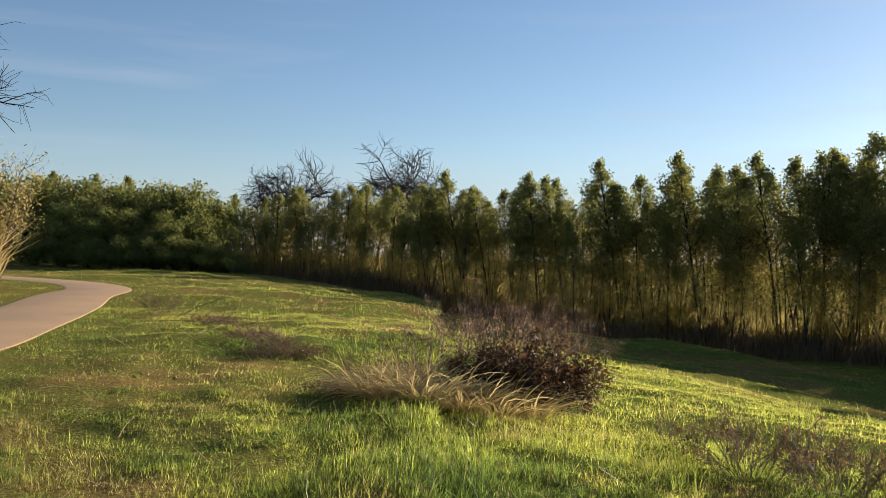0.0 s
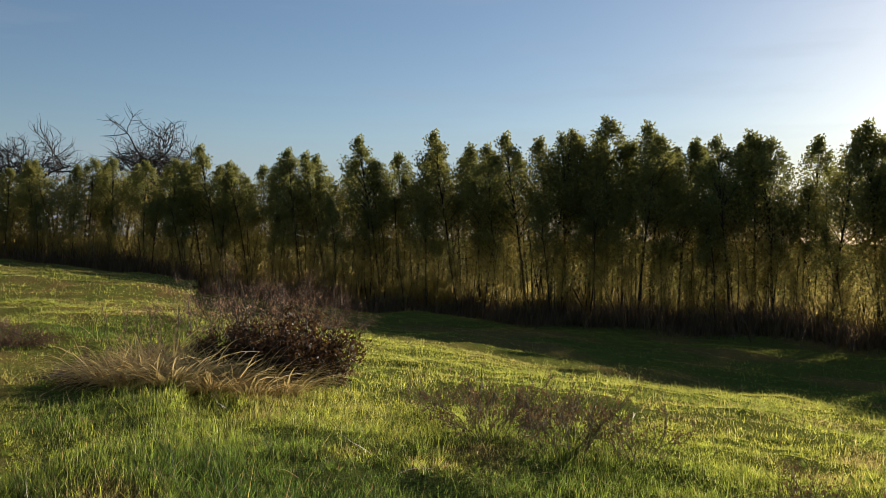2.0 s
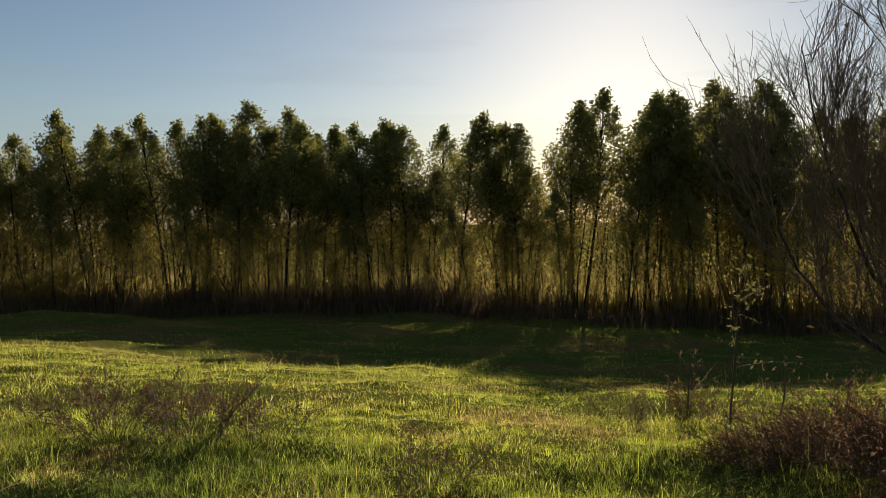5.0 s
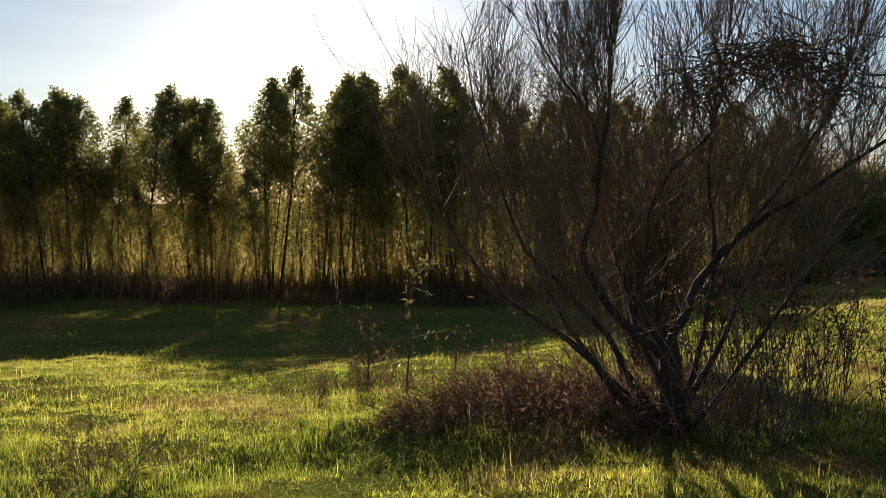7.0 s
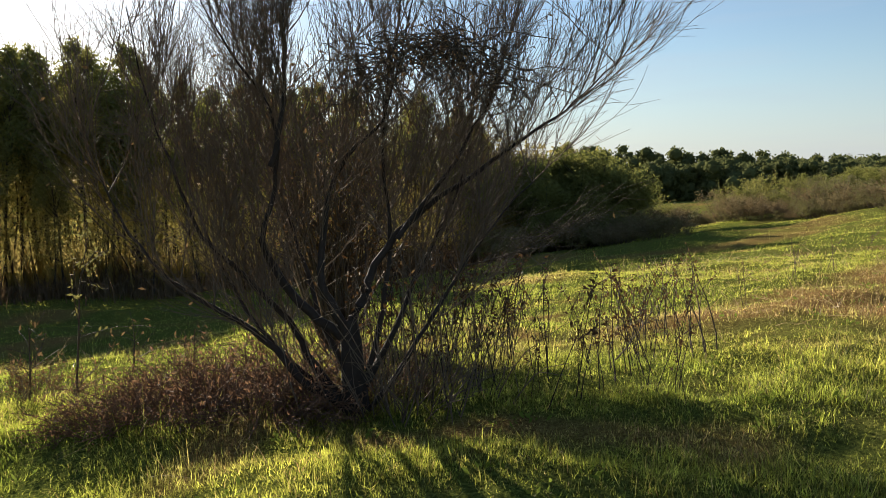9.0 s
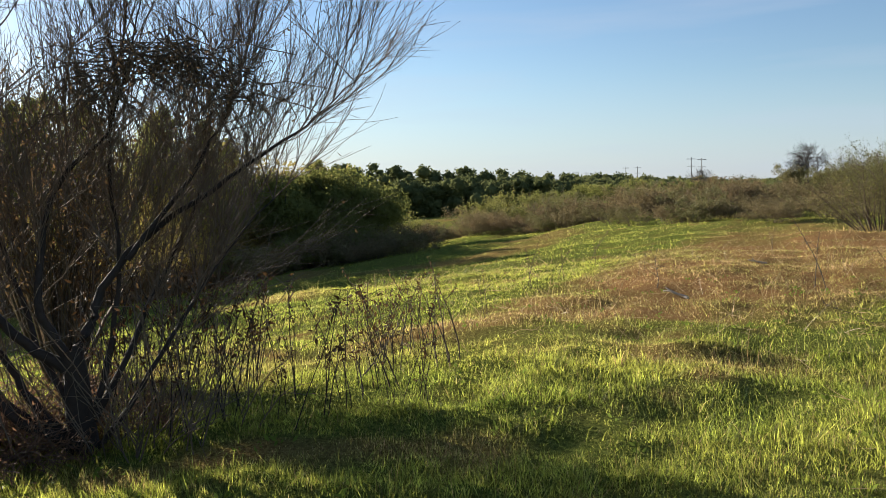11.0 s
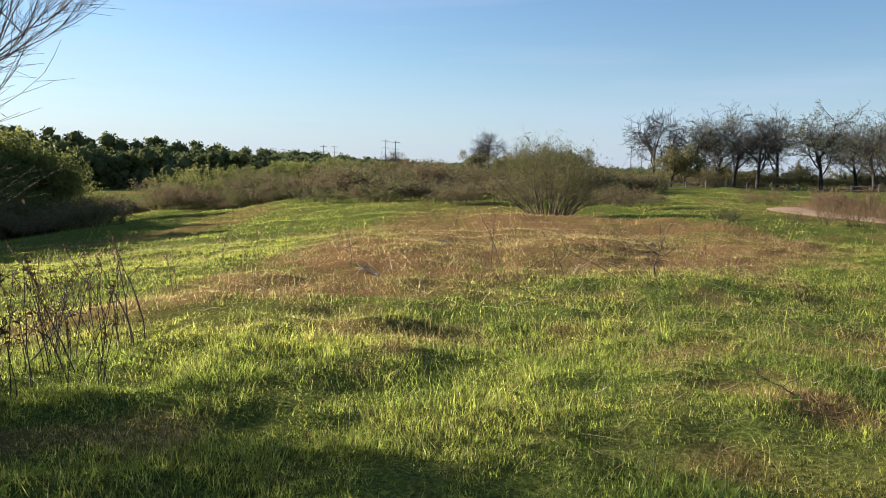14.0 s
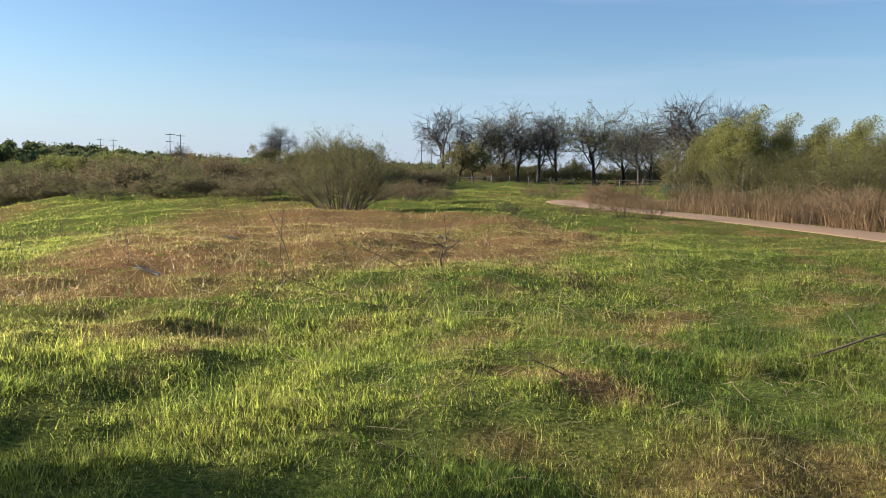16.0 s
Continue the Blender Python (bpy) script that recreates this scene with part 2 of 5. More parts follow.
def off_line(x, y, pts):
    """Signed distance from a line of plan points, positive on its left."""
    best, sign = np.full(np.shape(x), 1e9), np.ones(np.shape(x))
    for (x0, y0), (x1, y1) in zip(pts, pts[1:]):
        dx, dy = x1 - x0, y1 - y0
        u = np.clip(((x - x0) * dx + (y - y0) * dy) / (dx * dx + dy * dy), 0, 1)
        q = np.hypot(x - x0 - u * dx, y - y0 - u * dy)
        near = q < best
        best = np.where(near, q, best)
        sign = np.where(near, np.where((y - y0) * dx - (x - x0) * dy > 0, 1.0, -1.0), sign)
    return best * sign


def step(a, b, v):
    c = np.clip((v - a) / (b - a), 0, 1)
    return c * c * (3 - 2 * c)


def ripple(x, y):
    """Uneven ground: a few crossed waves, about -1 to 1."""
    return (np.sin(x * 1.7 + 1.3 * np.sin(y * 0.9)) * np.sin(y * 1.4 + 0.7) + 0.6 * np.sin(x * 3.9 + y * 2.3 + 1.0) * np.sin(y * 3.1 - x * 1.2)) / 1.6


TRAIL_LINE = [tuple(q) for q in spline(TRAIL)]
SPECKS = np.random.default_rng(77).uniform(0, 1, (256, 256))


def patchy(x, y, size, key=0):
    """Smooth irregular noise from -1 to 1 with blotches of the given size in metres."""
    u, v = np.asarray(x, float) / size + 37.3 * key + 500, np.asarray(y, float) / size + 91.7 * key + 500
    i, j = np.floor(u).astype(int), np.floor(v).astype(int)
    f, g = u - i, v - j
    f, g = f * f * (3 - 2 * f), g * g * (3 - 2 * g)
    i, j, k, l = i & 255, j & 255, (i + 1) & 255, (j + 1) & 255
    return 2 * ((SPECKS[i, j] * (1 - f) + SPECKS[k, j] * f) * (1 - g) + (SPECKS[i, l] * (1 - f) + SPECKS[k, l] * f) * g) - 1


# the distance from the trail's middle, laid out once on a grid of the plan
GX, GY, GSTEP = np.arange(-60, 60.1, 0.4), np.arange(-70, 70.1, 0.4), 0.4
TRAIL_FAR = np.abs(off_line(*np.meshgrid(GX, GY, indexing="ij"), TRAIL_LINE))


def off_trail(x, y):
    u, v = (np.clip(x, -59.9, 59.9) + 60) / GSTEP, (np.clip(y, -69.9, 69.9) + 70) / GSTEP
    i, j = np.floor(u).astype(int), np.floor(v).astype(int)
    f, g = u - i, v - j
    return (TRAIL_FAR[i, j] * (1 - f) + TRAIL_FAR[i + 1, j] * f) * (1 - g) + (TRAIL_FAR[i, j + 1] * (1 - f) + TRAIL_FAR[i + 1, j + 1] * f) * g


def height(x, y):
    """The ground's height: a level hill with the trail, a bank, and a low meadow."""
    x, y = np.asarray(x, float), np.asarray(y, float)
    w = off_line(x, y, CREST)
    wp = np.where(w < 100, 2.5 * np.log1p(np.exp(np.clip(w / 2.5, -60, 60))), w)
    gentle = step(45, 85, np.degrees(np.arctan2(x, y)) % 360)
    z = -(5.2 * (1 - np.exp(-wp / 20)) * (1 - gentle) + 7.2 * (1 - np.exp(-(wp / 34) ** 1.3)) * gentle) * (1 - 0.5 * step(60, 170, w)) + 0.12
    trail = off_trail(x, y)
    d = np.hypot(x, y)
    close = 1 - step(25, 45, d)
    z = z + (0.03 * ripple(x, y) + 0.16 * ripple(x * 0.23, y * 0.23) * step(4, 12, d)) * step(1.6, 4.5, trail) * (1 + step(30, 90, d))
    z = z + (0.058 * patchy(x, y, 1.1) + 0.042 * patchy(x, y, 0.42, 1) * close + 0.012 * patchy(x, y, 0.16, 2) * close) * step(1.2, 3.0, trail) * step(0.8, 2.5, d)
    z = z + (0.16 * patchy(x, y, 3.4, 3) + 0.2 * patchy(x, y, 7.0, 4)) * step(14, 26, d) * step(3, 9, w) * (1 - step(75, 110, d))
    return z


def dryness(x, y):
    """0 where the grass is lush, 1 where it is straw."""
    x, y = np.asarray(x, float), np.asarray(y, float)
    w, trail = off_line(x, y, CREST), off_trail(x, y)
    n = 0.9 * patchy(x, y, 1.5, 5) + 0.75 * patchy(x, y, 0.5, 6)
    # the russet flank of the hill
    past = off_line(x, y, [(8.4, 3), (7.9, -0.7), (8.5, -2), (9.1, -4.4), (9.8, -7), (9.8, -11), (10.5, -15), (14, -17), (24, -19)])
    hill = (0.76 + 0.3 * patchy(x, y, 1.3, 7)) * step(-0.3, 1.3, past + 0.5 * n) * (1 - step(-0.3, 1.3, w - 0.5 + 0.5 * n)) * (1 - step(26, 42, np.hypot(x, y) + 3 * n))
    verge = 0.16 * (1 - step(2.0, 5.5, trail + n))
    scruff = 0.72 * step(-0.1, 0.8, n) * step(-0.5, 3.0, off_line(x, y, [(3.0, -3.5), (5.0, -6.5), (9, -14), (18, -25)]) * -1) * (1 - step(30, 40, np.hypot(x, y)))
    patch = 0.75 * (1 - step(0.2, 0.95, np.hypot((x - 4.0) / 1.0, (y + 4.7) / 0.4) + 0.25 * n))
    flecks = 0.55 * step(0.1, 1.0, n) * (1 - step(2, 8, w))
    worn = (0.18 + 0.3 * n) * (1 - step(-2.2, -0.2, x - 0.12 * y)) * step(-2, 3, y)
    rough = 0.5 * step(0.1, 0.7, patchy(x, y, 3.5, 8)) * step(4, 9, w)
    return np.clip(np.maximum.reduce([hill, verge, patch, flecks, rough, scruff, worn]) + 0.06, 0, 1)


# ---- building helpers ----


def mesh_of(name, verts, faces, dry=None, smooth=False):
    """A mesh from arrays; faces: arrays of quads or triangles."""
    me = bpy.data.meshes.new(name)
    verts = np.asarray(verts, np.float32)
    me.vertices.add(len(verts))
    me.vertices.foreach_set("co", verts.ravel())
    faces = [np.asarray(f, np.int32) for f in faces if len(f)]
    loops = np.concatenate([f.ravel() for f in faces])
    sizes = np.concatenate([np.full(len(f), f.shape[1], np.int32) for f in faces])
    me.loops.add(len(loops))
    me.loops.foreach_set("vertex_index", loops)
    me.polygons.add(len(sizes))
    me.polygons.foreach_set("loop_start", np.concatenate([[0], np.cumsum(sizes)[:-1]]).astype(np.int32))
    me.polygons.foreach_set("loop_total", sizes)
    if dry is not None:
        me.attributes.new("dry", "FLOAT", "POINT").data.foreach_set("value", np.asarray(dry, np.float32))
    me.update(calc_edges=True)
    if smooth:
        me.polygons.foreach_set("use_smooth", np.ones(len(sizes), bool))
    return me


def put(name, me, mat, parent=None, label=""):
    """One mesh object, under a thing where a parent is given."""
    me.materials.append(mat)
    ob = new(name, me)
    if parent:
        ob.parent = parent
    if name in ("crown", "foliage", "branchwork", "twig_mass", "seed_head", "tussock", "vine_foliage", "dry_foliage"):
        ob["kind"] = "stuff"
    return tagged(ob, label)


def part(name, bm, mat, parent=None, label=""):
    me = bpy.data.meshes.new(name)
    bm.to_mesh(me)
    bm.free()
    return put(name, me, mat, parent, label)


class Tubes:
    """Gathers tapered limbs into one mesh."""

    def __init__(self):
        self.v, self.q, self.n = [], [], 0

    def add(self, pts, r0, r1, sides=4, taper=1.0):
        pts = np.asarray(pts, float)
        k = len(pts)
        way = np.gradient(pts, axis=0)
        way /= np.linalg.norm(way, axis=1, keepdims=True) + 1e-9
        ref = np.where(np.abs(way[:, 2:3]) > 0.9, (1.0, 0.0, 0.0), (0.0, 0.0, 1.0))
        a = np.cross(way, ref)
        a /= np.linalg.norm(a, axis=1, keepdims=True) + 1e-9
        b = np.cross(way, a)
        r = (r1 + (r0 - r1) * (1 - np.linspace(0, 1, k)) ** taper)[:, None, None]
        th = np.arange(sides) * 2 * np.pi / sides
        ring = pts[:, None, :] + r * (np.cos(th)[None, :, None] * a[:, None, :] + np.sin(th)[None, :, None] * b[:, None, :])
        self.v.append(ring.reshape(-1, 3))
        i = np.arange(k - 1)[:, None] * sides
        j = np.arange(sides)[None, :]
        jn = (j + 1) % sides
        self.q.append((np.stack([i + j, i + jn, i + sides + jn, i + sides + j], -1)).reshape(-1, 4) + self.n)
        self.n += k * sides

    def ribbon(self, pts, wide, side):
        """A flat tapering blade along a line."""
        pts = np.asarray(pts, float)
        k = len(pts)
        w = (wide * 0.5 * np.interp(np.linspace(0, 1, k), (0, 0.3, 1), (0.7, 1, 0.12)))[:, None] * np.asarray(side, float)[None, :]
        self.v.append(np.stack([pts - w, pts + w], 1).reshape(-1, 3))
        i = np.arange(k - 1)[:, None] * 2
        self.q.append(i + (0, 1, 3, 2) + self.n)
        self.n += 2 * k

    def mesh(self, name, scale=1.0):
        return mesh_of(name, np.concatenate(self.v) * scale, [np.concatenate(self.q)], smooth=True)


def puff(rng, n):
    """Offsets of a loose round clump, with no strays."""
    v = rng.normal(size=(n, 3))
    return v / np.maximum(1.0, np.linalg.norm(v, axis=1, keepdims=True) / 1.75)


def unit(v):
    return v / (np.linalg.norm(v, axis=-1, keepdims=True) + 1e-9)


def leaves_of(name, rng, at, size, width=0.4, droop=0.3, aim=None):
    """Small leaf-shaped quads at the given places, each bent a little out of flat."""
    n = len(at)
    d = unit(rng.normal(size=(n, 3)) + (0, 0, -droop) if aim is None else rng.normal(size=(n, 3)) * 0.45 + aim)
    s = unit(np.cross(d, rng.normal(size=(n, 3))))
    up = np.cross(d, s)
    L = (size * rng.uniform(0.6, 1.3, n))[:, None]
    W = L * width * 0.5
    v = np.stack([at, at + d * L * 0.45 + s * W + up * L * 0.06, at + d * L, at + d * L * 0.45 - s * W + up * L * 0.06], 1).reshape(-1, 3)
    return mesh_of(name, v, [np.arange(4 * n).reshape(n, 4)])


def blades_of(name, rng, at, tall, wide, dry=None, lean=0.35, wind=(0.0, 0.0), plain=False):
    """Grass blades: each a bent, tapered strip of a quad and a triangle."""
    n = len(at)
    th = rng.uniform(0, 2 * np.pi, n)
    side = np.stack([np.cos(th), np.sin(th), 0 * th], -1) * (np.asarray(wide) * 0.5 * rng.uniform(0.7, 1.3, n))[:, None]
    ph = rng.uniform(0, 2 * np.pi, n)
    bend = np.stack([np.cos(ph) + wind[0], np.sin(ph) + wind[1], 0 * ph], -1) * (tall * lean * rng.uniform(0.2, 1.6, n))[:, None]
    up = np.stack([0 * th, 0 * th, tall], -1)
    mid, tip = at + bend * 0.3 + up * 0.55, at + bend + up * rng.uniform(0.8, 1.05, n)[:, None]
    if plain:
        v = np.stack([at - side, at + side, tip], 1).reshape(-1, 3)
        return mesh_of(name, v, [np.arange(3 * n).reshape(n, 3)], None if dry is None else np.repeat(dry, 3))
    v = np.stack([at - side, at + side, mid + side * 0.75, mid - side * 0.75, tip], 1).reshape(-1, 3)
    i = np.arange(n)[:, None] * 5
    return mesh_of(name, v, [i + (0, 1, 2, 3), i + (3, 2, 4)], None if dry is None else np.repeat(dry, 5))


def on_ground(x, y, sink=0.01):
    return np.stack([x, y, height(x, y) - sink], -1)


def polar(bearing, dist):
    """A plan point at a bearing and distance from where the viewer stands when facing that way."""
    ex, ey = np.interp(bearing, (0, 25, 50, 70, 90, 150), (0.0, 0.17, 0.3, 0.43, 0.5, 0.475)), np.interp(bearing, (0, 25, 50, 70, 90, 150), (0.0, 0.02, -0.1, -0.2, -0.3, -0.42))
    return float(ex) + dist * math.sin(radians(bearing)), float(ey) + dist * math.cos(radians(bearing))


def stand(ob, x, y, turn=0.0, size=1.0, lean=0.0, sink=0.03):
    ob.matrix_world = pose(x, y, float(height(x, y)) - sink, lean, 0, turn) @ Matrix.Scale(size, 4)
    return ob


def stand_copy(ob, x, y, turn=0.0, size=1.0, lean=0.0, sink=0.03, wide=1.0):
    c = copy_thing(ob, Matrix())
    c.matrix_basis = pose(x, y, float(height(x, y)) - sink, lean, 0, turn) @ Matrix.Diagonal((size * wide, size * wide, size, 1))
    return c


# ---- ground and trail ----
rad = np.concatenate([[0.0], np.geomspace(0.9, 60, 190), np.geomspace(62, 2600, 50)])
ang = np.linspace(0, 2 * np.pi, 640, endpoint=False)
rr, aa = np.meshgrid(rad[1:], ang, indexing="ij")
gx, gy = np.concatenate([[0.0], (rr * np.sin(aa)).ravel()]), np.concatenate([[0.0], (rr * np.cos(aa)).ravel()])
gv = np.stack([gx, gy, height(gx, gy)], -1)
na = len(ang)
ii, jj = np.meshgrid(np.arange(len(rad) - 2), np.arange(na), indexing="ij")
jn = (jj + 1) % na
quads = np.stack([1 + ii * na + jj, 1 + ii * na + jn, 1 + (ii + 1) * na + jn, 1 + (ii + 1) * na + jj], -1).reshape(-1, 4)
j0 = np.arange(na)
fan = np.stack([0 * j0, 1 + j0, 1 + (j0 + 1) % na], -1)[:, ::-1]
tagged(put("ground", mesh_of("ground", gv, [quads, fan], dryness(gx, gy), True), TURF), "uneven grassy hill and low meadow, green with russet dry patches", "ground", kind="structure")


def build_trail():
    """The footpath as cast slabs, each slightly crowned, with open joints."""
    root = tagged(new("trail"), "tan concrete footpath curving through the grass", "path", kind="structure")
    line = [Vector(q) for q in TRAIL_LINE]
    ways = [(line[min(i + 1, len(line) - 1)] - line[max(i - 1, 0)]).normalized() for i in range(len(line))]
    cut, run = [[(line[0], ways[0])]], 0.0
    for a, b, w in zip(line, line[1:], ways[1:]):
        run += (b - a).length
        cut[-1].append((b, w))
        if run > 6.0:
            cut.append([(b, w)])
            run = 0.0
    for piece in cut:
        if len(piece) < 2:
            continue
        v, f = [], []
        for i, (p, t) in enumerate(piece):
            s = Vector((-t.y, t.x))
            for side, dz in ((-TRAIL_HALF, -0.12), (-TRAIL_HALF, 0.022), (-TRAIL_HALF + 0.05, 0.03), (0, 0.045), (TRAIL_HALF - 0.05, 0.03), (TRAIL_HALF, 0.022), (TRAIL_HALF, -0.12)):
                q = p + s * side
                v.append((q.x, q.y, float(height(p.x, p.y)) - 0.02 + dz))
        for i in range(len(piece) - 1):
            for k in range(6):
                f.append((i * 7 + k, i * 7 + k + 1, i * 7 + 8 + k, i * 7 + 7 + k))
        put("slab", mesh_of("slab", v, [np.array(f)[:, ::-1]]), CONCRETE, root)


build_trail()

# ---- tree makers ----


def wander(rng, start, way, length, n=6, wiggle=0.12, rise=0.0):
    """A limb's line: it sets off along way, wanders, and bends up (or down) by rise."""
    p, d, out = np.array(start, float), unit(np.array(way, float)), [np.array(start, float)]
    for _ in range(n - 1):
        d = unit(d + rng.normal(size=3) * wiggle + (0, 0, rise / n))
        p = p + d * length / (n - 1)
        out.append(p)
    return np.array(out)


def along(line, f):
    i = f * (len(line) - 1)
    k = min(int(i), len(line) - 2)
    return line[k] + (line[k + 1] - line[k]) * (i - k)


def along_many(line, f):
    i = np.asarray(f) * (len(line) - 1)
    k = np.minimum(i.astype(int), len(line) - 2)
    return line[k] + (line[k + 1] - line[k]) * (i - k)[:, None]


def willow_tree(seed, h=10.0, tops=4300, lows=2100, girth=1.8, leaf=None, low_leaf=None, size=0.165):
    """A slim upright tree: leaning stems, a dense pointed crown of leaf clumps, thinner paler foliage below."""
    rng = np.random.default_rng(seed)
    root = new("willow_tree")
    wood, crown, lower = Tubes(), [], []
    lean = np.array((rng.normal() * 0.07 + 0.05, rng.normal() * 0.07, 1.0))
    stem = wander(rng, (0, 0, 0), lean, h * 0.97, 9, 0.05)
    wood.add(stem, 0.0085 * h, 0.012, 5)
    for _ in range(rng.integers(1, 3)):
        side = wander(rng, (rng.normal() * 0.3, rng.normal() * 0.3, 0), (rng.normal() * 0.14, rng.normal() * 0.14, 1.0), h * rng.uniform(0.55, 0.8), 7, 0.07)
        wood.add(side, 0.005 * h, 0.012, 4)
        for f in rng.uniform(0.6, 1.0, 5):
            lower.append(along(side, f) + puff(rng, lows // 22) * (0.55, 0.55, 0.55))
    heads = 34
    for k in range(heads):
        f = 0.56 + 0.43 * (k + rng.uniform(0, 1)) / heads
        r = girth * float(np.interp(f, (0.56, 0.66, 0.78, 0.9, 1.0), (0.85, 1.0, 0.8, 0.45, 0.02)))
        a, o = rng.uniform(0, 2 * np.pi), rng.uniform(0.15, 1.0) ** 0.6 * r
        tip = along(stem, f) + np.array((np.cos(a) * o, np.sin(a) * o, 0.25))
        start = along(stem, max(0.3, f - 0.12))
        wood.add(wander(rng, start, tip - start, float(np.linalg.norm(tip - start)), 4, 0.08), 0.022, 0.006, 3)
        m = int(tops / heads * rng.uniform(0.6, 1.4))
        crown.append(tip + puff(rng, m) * (0.29, 0.29, 0.36) * (0.45 + 0.55 * r / girth))
    for k in range(20):
        f = rng.uniform(0.16, 0.62)
        a, ln = rng.uniform(0, 2 * np.pi), rng.uniform(0.6, 2.3)
        limb = wander(rng, along(stem, f), (np.cos(a), np.sin(a), rng.uniform(0.5, 1.4)), ln, 4, 0.15)
        wood.add(limb, 0.018, 0.005, 3)
        lower.append(along(limb, rng.uniform(0.5, 1.0)) + puff(rng, int(lows / 26 * rng.uniform(0.5, 1.5))) * (0.45, 0.45, 0.5))
    put("trunk", wood.mesh("willow_trunk"), BARK, root)
    put("crown", leaves_of("willow_crown", rng, np.concatenate(crown), size, 0.5, 0.5), leaf or LEAF, root)
    put("foliage", leaves_of("willow_foliage", rng, np.concatenate(lower), size * 0.85, 0.5, 0.5), low_leaf or LEAF_LOW, root)
    return root


def bare_tree(seed, h=10.0, reach=0.42, mat=BARK, twigs=1.0, name="bare_tree", lean=0.0, leaf=None, n=0, size=0.2, broad=1.0, dense=(7, 6, 6, 4)):
    """A leafless tree: forked limbs in four orders."""
    rng = np.random.default_rng(seed)
    root = new(name)
    wood, fine = Tubes(), Tubes()
    trunk = wander(rng, (0, 0, 0), (lean, rng.normal() * 0.05, 1), h * 0.36, 6, 0.06)
    wood.add(trunk, 0.019 * h, 0.012 * h, 7)

    def fork(line, r, order, length):
        for i in range(dense[order]):
            f = rng.uniform(0.35, 1.0) if order == 0 else rng.uniform(0.25, 1.0)
            p = along(line, f)
            d = unit(line[-1] - line[0])
            side = unit(np.cross(d, rng.normal(size=3))) if order else np.array((math.cos(i * 2.4), math.sin(i * 2.4), 0.0))
            way = unit(d * rng.uniform(0.4, 0.9) + side * rng.uniform(0.7, 1.2) * broad + (0, 0, 0.12 if order else 0.75))
            ln = length * rng.uniform(0.6, 1.15)
            limb = wander(rng, p, way, ln, 5 if order < 2 else 4, 0.24, 0.3 if order == 0 else -0.1)
            (wood if order < 2 else fine).add(limb, r, r * 0.45, 5 if order < 1 else 3)
            if order < 3 and (order < 2 or rng.uniform() < 0.8 * twigs):
                fork(limb, r * 0.52, order + 1, length * 0.64)

    fork(trunk, 0.0085 * h, 0, h * reach)
    scale = h / max(v[:, 2].max() for v in fine.v)
    put("trunk", wood.mesh("bare_trunk", scale), mat, root)
    put("twig_mass", fine.mesh("bare_twigs", scale), mat, root)
    if n:
        tips = np.concatenate([v[-3:-2] for v in fine.v]) * scale
        at = tips[rng.integers(0, len(tips), n)] + puff(rng, n) * 0.014 * h
        put("crown", leaves_of("thin_crown", rng, at, size, 0.55, 0.3), leaf, root)
    return root


def leafy_tree(seed, h=9.0, wide=0.5, n=2600, leaf=LEAF_DARK, size=0.34, name="broadleaf_tree", gaps=0.0):
    """A broad tree: trunk, spreading limbs, and leaves in uneven clumps."""
    rng = np.random.default_rng(seed)
    root = new(name)
    wood, at = Tubes(), []
    trunk = wander(rng, (0, 0, 0), (rng.normal() * 0.1, rng.normal() * 0.1, 1), h * 0.5, 6, 0.07)
    wood.add(trunk, 0.022 * h, 0.014 * h, 6)
    for i in range(13):
        a = i * 2.4 + rng.uniform(-0.4, 0.4)
        f = rng.uniform(0.35, 1.0)
        limb = wander(rng, along(trunk, f), (np.cos(a), np.sin(a), rng.uniform(0.3, 1.6)), h * wide * rng.uniform(0.6, 1.1), 6, 0.18, 0.3)
        wood.add(limb, 0.009 * h, 0.01, 4)
        for _ in range(5):
            twig = wander(rng, along(limb, rng.uniform(0.35, 1)), unit(rng.normal(size=3) + (0, 0, 0.4)), h * 0.14, 4, 0.2)
            wood.add(twig, 0.02, 0.006, 3)
            if rng.uniform() < gaps:
                continue
            m = n // 65
            at.append(along(twig, rng.uniform(0.5, 1)) + puff(rng, m) * h * (0.055, 0.055, 0.045))
    at = np.concatenate(at)
    put("trunk", wood.mesh("broadleaf_trunk"), BARK, root)
    put("crown", leaves_of("broadleaf_crown", rng, at, size, 0.6, 0.2), leaf, root)
    return root


